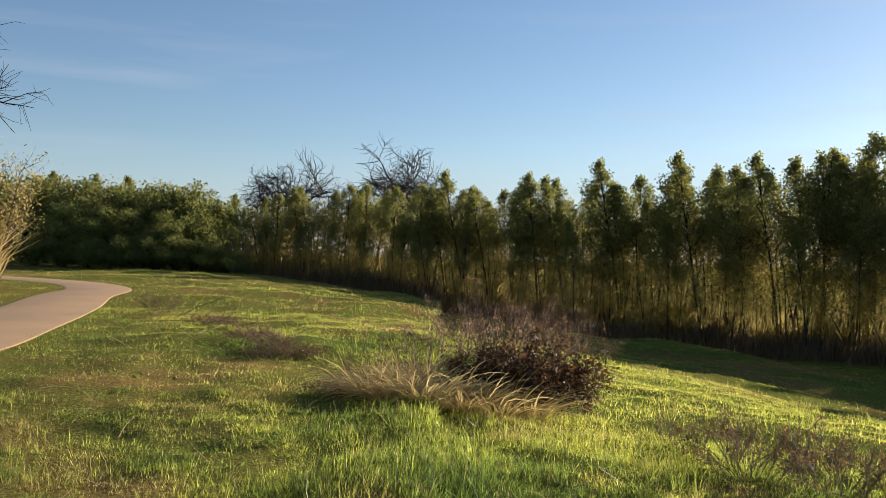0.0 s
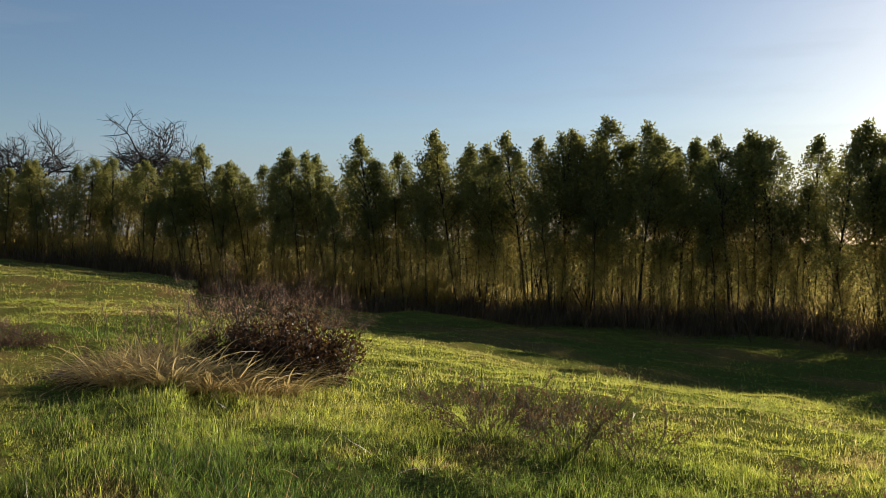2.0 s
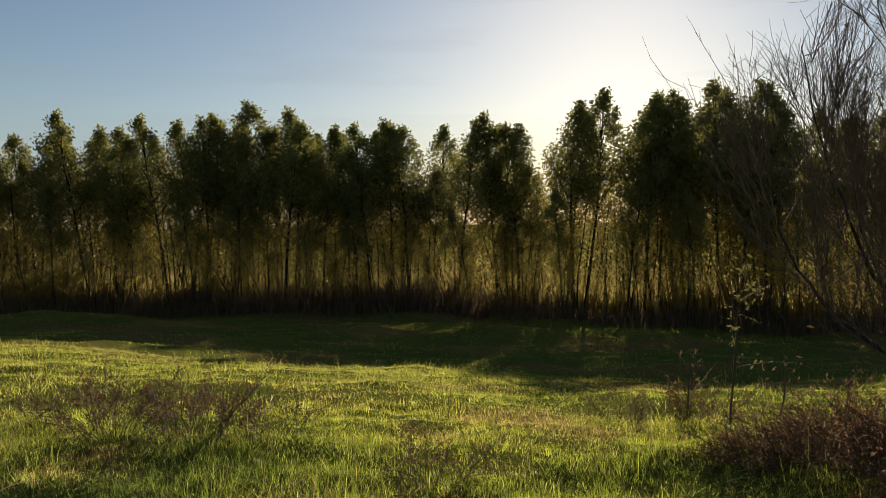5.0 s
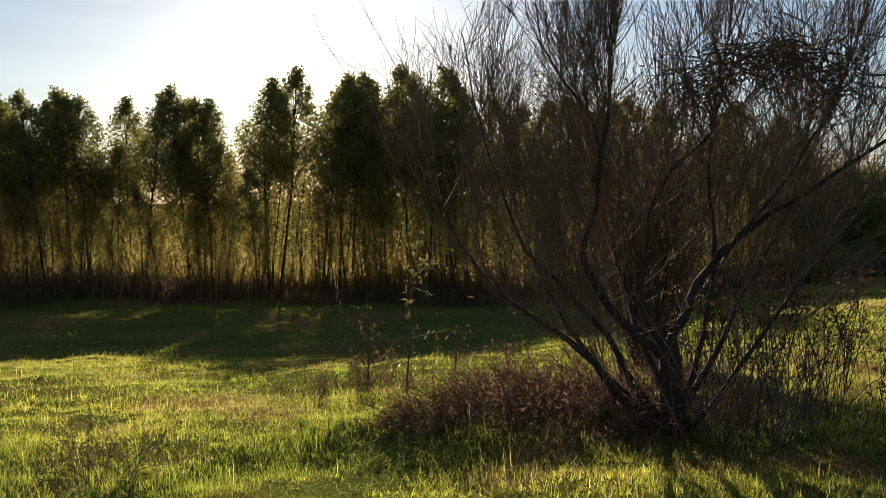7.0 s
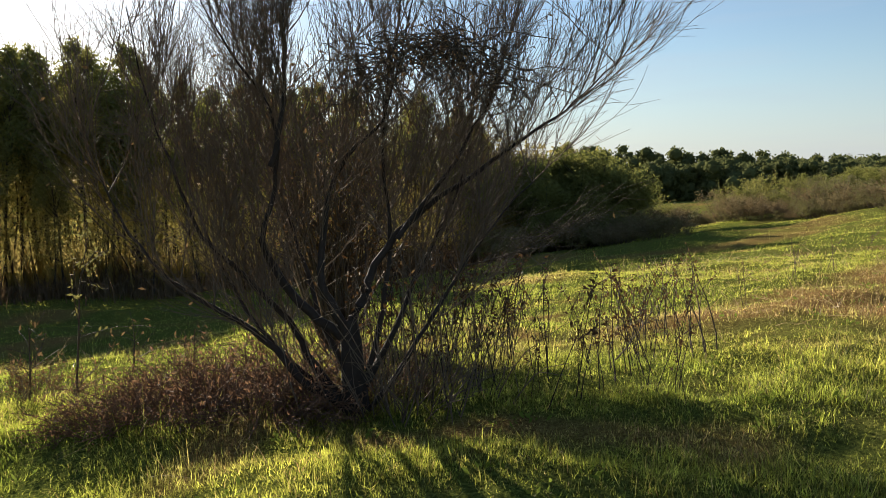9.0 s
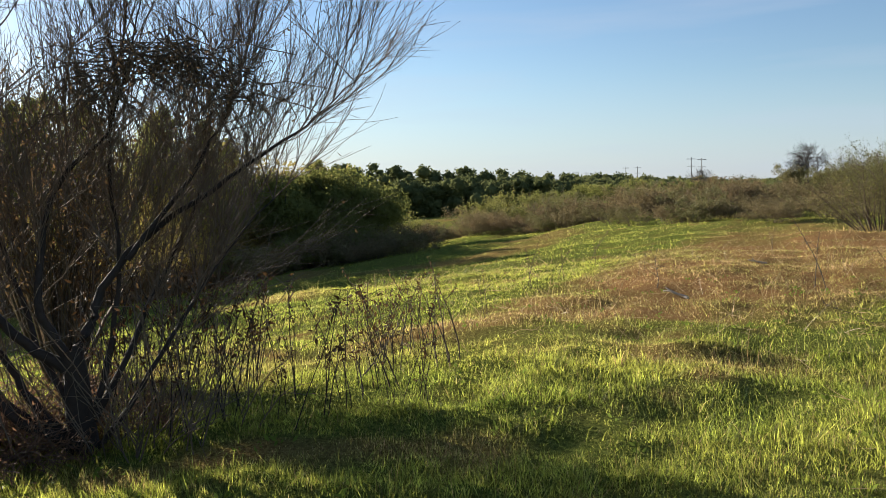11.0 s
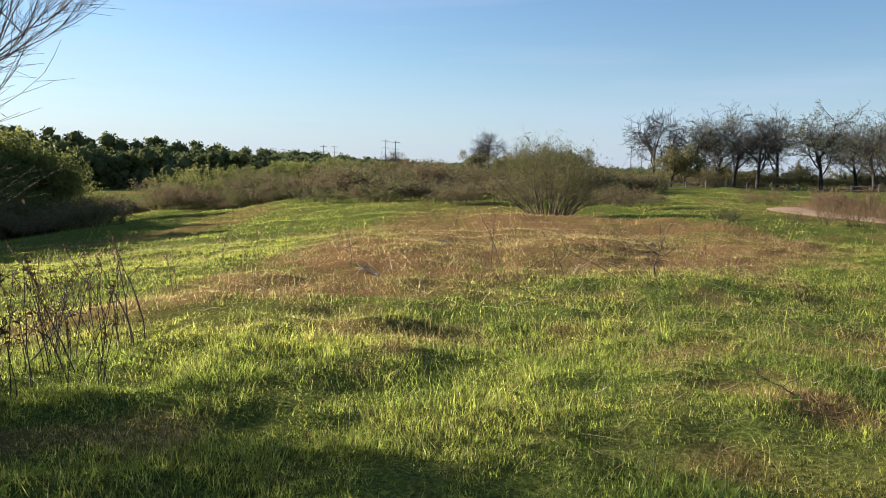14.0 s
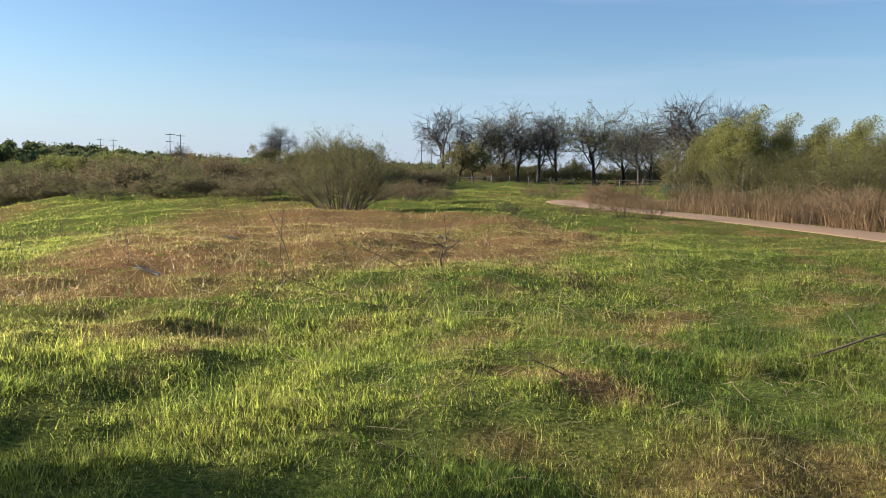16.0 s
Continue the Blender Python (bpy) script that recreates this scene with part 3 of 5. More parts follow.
def shrub(seed, h=2.5, wide=1.3, stems=26, n=1400, leaf=LEAF_OLIVE, twig=TWIG, size=0.12, name="shrub", low=0.25, narrow=0.35, foot=0.12, arch=0.0, wiggle=0.09, forks=5, knots=6, fuzz=0.035, thick=1.0):
    """Many stems fanning from one foot, with small leaves along their upper parts."""
    rng = np.random.default_rng(seed)
    root = new(name)
    wood, at = Tubes(), []
    for _ in range(stems):
        a, o = rng.uniform(0, 2 * np.pi), rng.uniform(0, 1) ** 0.6
        way = (np.cos(a) * o * wide / h, np.sin(a) * o * wide / h, 1)
        stem = wander(rng, (np.cos(a) * foot * wide * o, np.sin(a) * foot * wide * o, 0), way, h * rng.uniform(0.55, 1.08), knots, wiggle, -arch)
        stem[:, 2] = np.maximum(stem[:, 2], 0.0)
        wood.add(stem, 0.008 * h * thick, 0.003 * thick, 3)
        for _ in range(forks):
            t = wander(rng, along(stem, rng.uniform(0.3, 0.95)), unit(np.array(way) + rng.normal(size=3) * 0.6), h * 0.25, max(3, knots - 2), 0.15)
            wood.add(t, 0.003 * h * thick, 0.002 * thick, 3)
            if n:
                m = max(1, n // (stems * forks))
                at.append(along_many(t, rng.uniform(0.2, 1, m)) + puff(rng, m) * fuzz * h)
    put("branchwork", wood.mesh("shrub_stems"), twig, root)
    if n:
        at = np.concatenate(at)
        at = at[at[:, 2] > low * h * 0.5]
        put("foliage", leaves_of("shrub_foliage", rng, at, size, narrow, 0.0), leaf, root)
    return root

# ---- the belt of slim trees beyond the meadow ----
BELT = [(-31, 104), (-22, 84), (-14, 70), (-5, 66), (5, 63), (16, 60), (31, 57), (45, 53.5), (62, 51), (78, 53), (85, 56), (89, 60)]   # bearing, distance
BELT_TOP = ((-31, -26, -16, -14, -9, -3, 5, 12, 18, 25, 30, 35, 39, 41.5, 44, 45.7, 46.3, 46.9, 49, 49.8, 50.4, 51, 55, 62, 74, 82, 86, 89, 91), (5.0, 4.9, 4.4, 3.1, 3.7, 4.1, 4.5, 4.8, 5.3, 5.8, 5.6, 5.2, 4.4, 4.6, 5.4, 5.2, 2.8, 5.2, 6.2, 6.0, 3.8, 6.0, 6.6, 6.2, 5.4, 4.2, 3.2, 2.4, 1.4))   # bearing, elevation of the common top
# the tall trees that stand out along the belt: bearing, elevation of the top
HEADS_WEST = [(-13.1, 3.8), (-11.4, 3.9), (-9.6, 4.4), (-8.6, 4.5), (-6.8, 4.7), (-5.4, 4.8), (-3.4, 4.7), (-1.8, 4.9), (0.3, 4.8), (1.5, 5.9), (3.2, 4.9), (4.5, 5.2), (6.5, 5.8), (8.3, 5.7), (10.4, 5.4), (11.9, 6.8), (14.1, 6.0), (16.9, 7.2), (18.6, 6.4), (19.7, 6.3), (21.7, 7.1)]
HEADS_EAST = [(23.1, 7.5), (24.3, 7.2), (25.6, 8.2), (27.1, 6.8), (28.9, 7.0), (30.1, 7.8), (31.5, 6.5), (33.4, 6.6), (34.8, 6.7), (36.3, 7.1), (37.4, 6.9), (40.5, 6.9), (43.3, 7.3), (43.9, 6.6), (44.7, 6.7), (47.9, 7.3), (48.4, 8.2), (49.0, 8.6), (52.0, 7.8), (52.9, 8.2), (53.8, 8.6), (55.5, 7.7), (57.6, 8.7), (58.8, 8.8), (60.4, 7.6)]
HEADS_FAR_EAST = [(62.4, 7.2), (64.8, 6.7), (66.9, 6.8), (69.6, 6.3), (72.3, 6.4), (75.4, 6.0), (78.2, 5.8), (81.5, 4.9)]
belt_line = spline([polar(b, d) for b, d in BELT], 24)
willows = [willow_tree(40 + i, 10.0, girth=(1.75, 1.5, 2.0)[i % 3]) for i in range(7)]
slim_willows = [willow_tree(50 + i, 10.0, girth=1.35) for i in range(3)]
thin_willows = [willow_tree(60 + i, 10.0, 800, 2400, 1.6, LEAF_LOW) for i in range(3)]
rng = np.random.default_rng(5)
used = set()


def plant(kind, x, y, h):
    t = (stand_copy if kind in used else stand)(kind, x, y, rng.uniform(-40, 40), h / 10.0, rng.uniform(-2, 2))
    used.add(kind)
    tagged(t, "slim young willow with olive green feathery crown in a dense belt", "tree", "trees of the belt")


def plant_belt(back, gap, scale, jitter, kinds):
    walked = 0.0
    for p, q in zip(belt_line, belt_line[1:]):
        walked += (q - p).length
        if walked < gap:
            continue
        walked = rng.uniform(-0.4, 0.4) * gap
        x, y = p + p.normalized() * (back + rng.uniform(-1, 1) * jitter)
        top = 1.6 + math.hypot(x, y) * math.tan(radians(float(np.interp(math.degrees(math.atan2(x, y)), *BELT_TOP))))
        plant(kinds[int(rng.integers(len(kinds)))], x, y, (top - float(height(x, y))) * scale * rng.uniform(0.88, 1.04))


for bearing, up in HEADS_WEST + HEADS_EAST + HEADS_FAR_EAST:
    x, y = polar(bearing, float(np.interp(bearing, *zip(*BELT))) + rng.uniform(1.0, 3.5))
    plant((slim_willows if 43.5 < bearing < 52.5 else willows)[int(rng.integers(3))], x, y, 1.6 + math.hypot(x, y) * math.tan(radians(up)) - float(height(x, y)))
plant_belt(0.8, 3.2, 0.76, 1.0, willows)
plant_belt(4.2, 6.0, 1.0, 1.5, slim_willows)
plant_belt(0.4, 1.9, 0.52, 1.2, thin_willows)
heads = HEADS_WEST + HEADS_EAST + HEADS_FAR_EAST
for (b0, up0), (b1, up1) in zip(heads, heads[1:]):   # the second row closes the skyline between the tall ones
    if 1.0 < b1 - b0 < 3.5 and not 44.5 < (b0 + b1) / 2 < 51.5:
        x, y = polar((b0 + b1) / 2, float(np.interp(b0, *zip(*BELT))) + rng.uniform(4.0, 6.5))
        plant(slim_willows[int(rng.integers(3))], x, y, 1.6 + math.hypot(x, y) * math.tan(radians(min(up0, up1) * 0.95)) - float(height(x, y)))


def deep_belt():
    """The inner belt, too deep to tell tree from tree: stems and clumps of leaves behind the front rows."""
    rng = np.random.default_rng(17)
    line = np.array([tuple(q) for q in belt_line])
    at, wood = [], Tubes()
    for _ in range(1900):
        k = int(rng.integers(len(line)))
        r = math.hypot(*line[k])
        x, y = line[k] * (1 + (4.0 + 8.0 * rng.uniform(0, 1)) / r)
        z = float(height(x, y))
        top = (1.6 + math.hypot(x, y) * math.tan(radians(float(np.interp(math.degrees(math.atan2(x, y)), *BELT_TOP)))) - z) * 0.9
        u = rng.uniform(0.04, 0.92)
        at.append(np.array((x, y, z + top * u)) + rng.normal(size=(38, 3)) * (0.8, 0.8, 0.65))
        if rng.uniform() < 0.3:
            wood.add(wander(rng, (x, y, z), (rng.normal() * 0.1, rng.normal() * 0.1, 1), top * 0.85, 5, 0.06), 0.08, 0.02, 4)
    tagged(put("belt_stems", wood.mesh("belt_stems"), BARK), "slim trunks deep inside the willow belt", "trees", kind="stuff")
    return leaves_of("belt_leaves", rng, np.concatenate(at), 0.37, 0.5, 0.4)


tagged(put("belt_leaves", deep_belt(), LEAF_DRAB), "olive green foliage deep inside the willow belt", "trees", kind="stuff")
clump_tree = leafy_tree(36, 8.0, 0.44, 8500, LEAF_CLUMP, 0.2, "willow_clump_tree")
for i, (b, up, d) in enumerate([(-29.0, 5.0, 80), (-26.5, 5.4, 78), (-25.2, 5.3, 72), (-23.7, 5.5, 70), (-22.2, 5.2, 72), (-20.8, 4.9, 69), (-19.5, 5.2, 68), (-18.3, 5.0, 70), (-17.3, 5.7, 65), (-16.2, 5.1, 66), (-15.2, 4.2, 64), (-21.5, 3.4, 62), (-18.6, 3.3, 61), (-16.0, 3.0, 60), (-24.2, 3.5, 64)]):
    x, y = polar(b, d)
    t = (stand_copy if i else stand)(clump_tree, x, y, b * 31, (1.6 + d * math.tan(radians(up)) - float(height(x, y))) / 7.6)
    tagged(t, "broad round dark green willow at the bend of the path", "tree", "trees of the belt")
for b, d, z in [(-27.5, 66, 0.5), (-25.8, 64, 0.55), (-24.4, 63, 0.5), (-23.0, 61, 0.55), (-21.6, 60, 0.5), (-20.2, 59.5, 0.55), (-18.9, 59, 0.5), (-17.6, 58.5, 0.56), (-16.4, 58, 0.5), (-15.2, 58.5, 0.45), (-14.2, 60, 0.4)]:
    tagged(stand_copy(clump_tree, *polar(b, d), b * 23, z, 0, 1.9 * z, 1.1), "low pale olive willow scrub under taller willows", "shrub", "scrub under the willows")

# brush under the belt
n = 42000
pick = rng.integers(0, len(belt_line) - 1, n)
bp = np.array([tuple(q) for q in belt_line])
f = rng.uniform(0, 1, n)[:, None]
q = bp[pick] * (1 - f) + bp[pick + 1] * f
q = q * (1 + (rng.normal(size=n) * 1.7 + 0.6) / np.hypot(q[:, 0], q[:, 1]))[:, None]
tall = rng.uniform(0.5, 2.3, n) * (0.8 + 0.55 * patchy(q[:, 0], q[:, 1], 2.5, 12))
tagged(put("undergrowth", blades_of("undergrowth", rng, on_ground(q[:, 0], q[:, 1]), tall, np.full(n, 0.06), None, 0.6), DARK_BRUSH), "dark brown dry brush along the foot of the trees", "brush", kind="stuff")

n = 26000
pick = rng.integers(0, len(belt_line) - 1, n)
q = bp[pick] + rng.normal(size=(n, 2)) * 0.6
q = q * (1 + rng.uniform(1.0, 11, n) / np.hypot(q[:, 0], q[:, 1]))[:, None]
tall = rng.uniform(1.0, 4.4, n) * (0.75 + 0.35 * ripple(q[:, 0] * 0.4, q[:, 1] * 0.4))
tagged(put("understory", blades_of("understory", rng, on_ground(q[:, 0], q[:, 1]), tall, np.full(n, 0.17), None, 0.35), LEAF_GOLD), "golden brown brush filling the floor of the willow belt", "brush", kind="stuff")

# bare trees above the belt
for i, (b, d, h, turn) in enumerate([(-11.0, 96, 15.6, 0), (-2.9, 90, 17.8, 60)]):
    t = bare_tree(70 + i, h, 0.3, broad=1.0, dense=(7, 6, 6, 7))
    stand(t, *polar(b, d), turn)
    tagged(t, "leafless spreading tree standing above the willow belt", "tree", "bare trees")

# ---- the multi-stemmed tree near the viewer ----


def thicket_tree():
    """Local x runs across the view, y away from the viewer."""
    rng = np.random.default_rng(11)
    root = new("multi_stemmed_tree")
    wood, fine, at = Tubes(), Tubes(), []
    wood.add([(0.02, 0, -0.08), (0.0, 0, 0.02), (-0.02, 0, 0.25), (-0.03, 0, 0.5), (-0.05, 0, 0.66)], 0.105, 0.062, 9)
    # limbs: thickness, reach back at the tip, then across and up
    limbs = [
        (0.05, 0.25, (-0.05, 0.52), (-0.24, 0.68), (-0.46, 0.93), (-0.6, 1.22), (-0.53, 1.58), (-0.55, 2.1), (-0.8, 2.5), (-1.02, 2.95)),
        (0.03, 0.0, (-0.53, 1.7), (-0.45, 2.1), (-0.42, 2.5), (-0.38, 3.1)),
        (0.046, 0.3, (-0.07, 0.6), (-0.21, 0.82), (-0.26, 1.0), (-0.19, 1.34), (-0.04, 1.69), (0.2, 1.95), (0.36, 2.5), (0.42, 2.9)),
        (0.046, 0.35, (-0.04, 0.6), (0.08, 0.85), (0.15, 1.07), (0.49, 1.34), (0.97, 1.66), (1.35, 1.92), (1.65, 2.12), (1.95, 2.38)),
        (0.044, -0.25, (-0.06, 0.02), (-0.35, 0.25), (-0.62, 0.55), (-0.95, 0.8), (-1.25, 1.05), (-1.5, 1.4), (-1.68, 1.9)),
        (0.04, 0.5, (-0.04, 0.05), (-0.3, 0.31), (-0.46, 0.6), (-0.76, 0.94), (-1.0, 1.2), (-1.2, 1.7), (-1.38, 2.2), (-1.5, 2.8)),
        (0.03, 0.5, (0.05, 0.2), (0.18, 0.7), (0.22, 1.3), (0.17, 1.9), (0.3, 2.6), (0.34, 3.0)),
        (0.03, 1.2, (-0.05, 0.25), (-0.3, 0.8), (-0.5, 1.4), (-0.75, 2.0), (-0.9, 2.7)),
        (0.03, 1.1, (0.06, 0.2), (0.35, 0.75), (0.62, 1.3), (0.85, 1.9), (0.95, 2.6)),
        (0.026, 0.3, (0.1, 0.05), (0.42, 0.5), (0.75, 1.0), (1.05, 1.4), (1.45, 1.75)),
        (0.024, 0.55, (0.3, 1.2), (0.7, 1.7), (1.0, 2.15), (1.2, 2.7)),
        (0.024, 0.9, (-0.1, 0.1), (-0.55, 0.5), (-0.95, 1.0), (-1.2, 1.55), (-1.3, 2.1)),
    ]
    for i, (r, back, *knots) in enumerate(limbs):
        rng = np.random.default_rng(200 + i)
        line = np.array([tuple(q) for q in spline(knots, 4)])
        u = np.linspace(0, 1, len(line))
        limb = np.stack([line[:, 0], back * u ** 1.2, line[:, 1]], -1)
        limb[1:] += np.cumsum(rng.normal(size=(len(u) - 1, 3)) * 0.009, 0)
        wood.add(limb, r * 0.8, 0.004, 6, 1.2)
        for _ in range(24):
            f = rng.uniform(0.18, 0.99) ** 0.8
            d = unit(limb[-1] - limb[len(limb) // 2])
            b2 = wander(rng, along(limb, f), unit(d * 0.55 + rng.normal(size=3) * 0.45 + (0, 0, 0.55)), rng.uniform(0.45, 1.05), 6, 0.1, 0.6)
            fine.add(b2, 0.0056, 0.002, 3)
            for _ in range(10):
                e = unit(b2[-1] - b2[0])
                b3 = wander(rng, along(b2, rng.uniform(0.15, 1)), unit(e + rng.normal(size=3) * 0.36 + (0, 0, 0.25)), rng.uniform(0.25, 0.65), 4, 0.1, 0.4)
                fine.add(b3, 0.003, 0.0014, 3)
                for _ in range(3):
                    b4 = wander(rng, along(b3, rng.uniform(0.2, 1)), unit(e + rng.normal(size=3) * 0.4), rng.uniform(0.12, 0.34), 3, 0.1)
                    fine.add(b4, 0.002, 0.0011, 3)
                    if rng.uniform() < 0.06 and b4[-1][2] < 2.4:
                        at.append(along(b4, rng.uniform(0.4, 1)))
    # thin shoots rising from the foot
    rng = np.random.default_rng(300)
    for _ in range(75):
        a, o = rng.uniform(0, 2 * np.pi), rng.uniform(0.1, 0.8)
        p = np.array((np.cos(a) * o + 0.3, np.sin(a) * o * 0.6, 0.0))
        b2 = wander(rng, p, (np.cos(a) * 0.4 + rng.normal() * 0.25, np.sin(a) * 0.3, 1), rng.uniform(0.4, 1.5), 7, 0.13)
        fine.add(b2, 0.006, 0.002, 3)
        for _ in range(4):
            b3 = wander(rng, along(b2, rng.uniform(0.2, 1)), unit(rng.normal(size=3) * 0.6 + (0, 0, 0.8)), rng.uniform(0.15, 0.5), 4, 0.12)
            fine.add(b3, 0.003, 0.0015, 3)
    put("trunk", wood.mesh("tree_limbs"), BARK, root)
    put("twig_mass", fine.mesh("tree_twigs"), LIGHT_TWIG, root)
    put("dry_foliage", leaves_of("dry_leaves", rng, np.array(at), 0.045, 0.35, 0.6), LEAF_BROWN, root, "few small dried leaves")
    # climbing vine tangled over the upper limbs
    vine, clump = Tubes(), []
    for i in range(240):
        a, u = rng.uniform(0, 2 * np.pi), rng.uniform(0, 1)
        arch = np.array((0.1 + 1.0 * u, 0.15, 2.05 + 0.5 * math.sin(0.35 + u * 2.4)))
        v = wander(rng, arch + rng.normal(size=3) * (0.08, 0.16, 0.07), (np.cos(a), np.sin(a), rng.uniform(-0.8, 0.4)), rng.uniform(0.2, 0.7), 7, 0.4, -1.1)
        vine.add(v, 0.006, 0.003, 3)
        for g in rng.uniform(0, 1, 5):
            clump.append(along(v, g))
    put("vine", vine.mesh("vine"), TWIG, root, "dark dry vine tangled over the limbs")
    put("vine_foliage", leaves_of("vine_leaves", rng, np.array(clump), 0.032, 0.5, 0.5), DARK_BRUSH, root)
    return root


TREE_AT = (5.95, 1.3)
tagged(stand(thicket_tree(), *TREE_AT, -75.5), "many-stemmed leafless tree with fine twigs and a dark vine tangle", "tree")


def near_shrub(maker, spots, label, category, group):
    for i, (x, y, turn, size) in enumerate(spots):
        t = stand(maker, x, y, turn, size) if i == 0 else stand_copy(maker, x, y, turn, size)
        tagged(t, label, category, group)


near_shrub(shrub(95, 3.7, 1.1, 60, 3000, LEAF_BROWN, TWIG, 0.07, "twiggy_shrub", 0.5, 0.4, 0.15, 0.1, 0.1, 7, 6, 0.05), [(9.0, 2.35, 0, 0.84)], "tall brown twiggy shrub behind the bare tree", "shrub", "")
# russet brush at the tree's foot and beyond the weed bush
near_shrub(shrub(81, 0.62, 0.7, 150, 1500, RUSSET, RED_TWIG, 0.04, "russet_shrub", 0.1, 0.3, 0.75, 1.4, 0.2, thick=1.2), [(5.9, 2.45, 0, 0.85), (6.3, 1.95, 80, 1.0), (6.4, 2.7, 160, 0.7), (5.75, 1.85, 220, 0.75), (6.6, 1.3, 40, 0.7), (5.6, 2.9, 10, 0.6)], "russet dry brush round the foot of the bare tree", "shrub", "russet brush")
near_shrub(shrub(82, 1.35, 1.0, 30, 3600, LEAF_PLUME, TWIG, 0.026, "russet_shrub", 0.5, 0.3, 0.7, 0.5, 0.16, 5, 6, 0.05), [(*polar(3.6, 15.5), 0, 1.0), (*polar(5.8, 14.5), 90, 0.95), (*polar(8.2, 15), 180, 0.8), (*polar(0.4, 16), 300, 0.75)], "wispy pinkish russet dry plumes on the bank", "shrub", "wispy shrubs on the bank")
# weed bush on the bank
near_shrub(shrub(83, 0.75, 0.6, 50, 3200, LEAF_DARK_WEED, BARK, 0.065, "weed_bush", 0.05, 0.4, 0.6, 0.3, 0.2, 5, 6, 0.06), [(0.75, 9.75, 0, 1.0), (1.05, 9.85, 70, 1.15), (1.35, 9.7, 150, 0.9), (0.5, 10.1, 210, 0.8), (0.95, 9.4, 300, 0.75)], "dark reddish brown leafy weed bush among dry stems", "bush", "weed bush on the bank")
near_shrub(shrub(90, 0.42, 0.7, 120, 900, RUSSET, RED_TWIG, 0.04, "dry_weed_mound", 0.1, 0.3, 0.7, 1.6, 0.25, thick=1.6), [(-0.75, 9.9, 0, 1.25), (-0.3, 9.8, 120, 1.0), (-2.4, 12.6, 40, 0.9), (-3.0, 13.6, 190, 0.9), (-4.4, 17.0, 230, 1.0)], "tangled pinkish dry weed mound", "weeds", "weed bush on the bank")


def grass_tuft(seed, tall, wide, n, mat, lean, name, r=0.005):
    """A tuft of long arching blades from one foot."""
    rng = np.random.default_rng(seed)
    root = new(name)
    tb, tips = Tubes(), []
    for _ in range(n):
        a, o = rng.uniform(0, 2 * np.pi), rng.uniform(0, 1) ** 0.5 * wide
        l = tall * rng.uniform(0.5, 1.1)
        b = wander(rng, (np.cos(a) * o, np.sin(a) * o, 0), (np.cos(a) * lean + rng.normal() * 0.15, np.sin(a) * lean + rng.normal() * 0.15, 1), l, 6, 0.06, -lean * 1.9)
        b[:, 2] = np.maximum(b[:, 2], 0.01)
        tb.ribbon(b, r * 2.2, unit(np.array((-np.sin(a) + rng.normal() * 0.3, np.cos(a) + rng.normal() * 0.3, rng.normal() * 0.2))))
        tips.append(b[-1])
    put("tussock", tb.mesh(name), mat, root)
    return root, np.array(tips)


tuft, _ = grass_tuft(3, 0.72, 0.2, 240, TUFT, 0.75, "dry_grass_tuft", 0.007)
near_shrub(tuft, [(-0.5, 9.05, 0, 1.1), (-0.15, 8.75, 70, 1.1), (0.25, 8.6, 140, 1.05), (-0.75, 9.4, 200, 1.1), (-0.35, 9.35, 20, 1.2), (0.05, 9.1, 90, 1.2), (0.6, 8.65, 33, 1.0), (0.95, 8.8, 260, 0.9), (0.45, 9.05, 200, 1.1)], "tan arching dry grass tuft", "grass tuft", "dry grass tufts")


def seed_stalk(seed, tall, n, mat=STRAW, name="seed_stalk", r=0.004, head=0.05, spread=0.1, stem=TWIG):
    """Upright stems with small dry heads."""
    rng = np.random.default_rng(seed)
    root = new(name)
    tb, at = Tubes(), []
    for _ in range(n):
        b = wander(rng, (rng.normal() * spread, rng.normal() * spread, 0), (rng.normal() * 0.2, rng.normal() * 0.2, 1), tall * rng.uniform(0.6, 1.1), 7, 0.07, -0.15)
        tb.add(b, r, r * 0.5, 4)
        for f in rng.uniform(0.8, 1.0, 9):
            at.append(along(b, f) + rng.normal(size=3) * 0.018)
        for _ in range(2):
            t = wander(rng, along(b, rng.uniform(0.45, 0.9)), unit(rng.normal(size=3) * 0.5 + (0, 0, 0.8)), tall * 0.18, 4, 0.1)
            tb.add(t, r * 0.6, r * 0.4, 3)
            for f in rng.uniform(0.5, 1.0, 4):
                at.append(along(t, f) + rng.normal(size=3) * 0.012)
    put("branchwork", tb.mesh(name), stem, root)
    put("seed_head", leaves_of(name + "_head", rng, np.array(at), head, 0.35, -0.3), mat, root)
    return root


near_shrub(seed_stalk(5, 1.1, 9, LEAF_PLUME, "seed_stalk", 0.005, 0.035, 0.26), [(0.9, 10.1, 60, 1.05), (1.25, 10.1, 120, 1.1), (0.6, 9.95, 20, 1.0), (0.2, 10.2, 180, 1.0), (-0.2, 10.1, 300, 0.9), (-0.7, 10.3, 30, 0.85)], "tall thin dry stems with golden brown seed heads", "weeds", "seed stalks")
dark_stalk = seed_stalk(6, 1.15, 3, LEAF_DARK_WEED, "weed_stalk", 0.0055, 0.065, 0.18, BARK)
spots = []
for i in range(48):
    u = rng.uniform(0, 1)
    b, d = 77 + 19 * u ** 1.5, rng.uniform(5.7, 8.2)
    spots.append((*polar(b, d), rng.uniform(0, 360), rng.uniform(0.65, 1.1) * (1.05 - 0.35 * u)))
near_shrub(dark_stalk, spots, "thin weed stalk with dark dry pods in the grass", "weeds", "weed stalks by the tree")


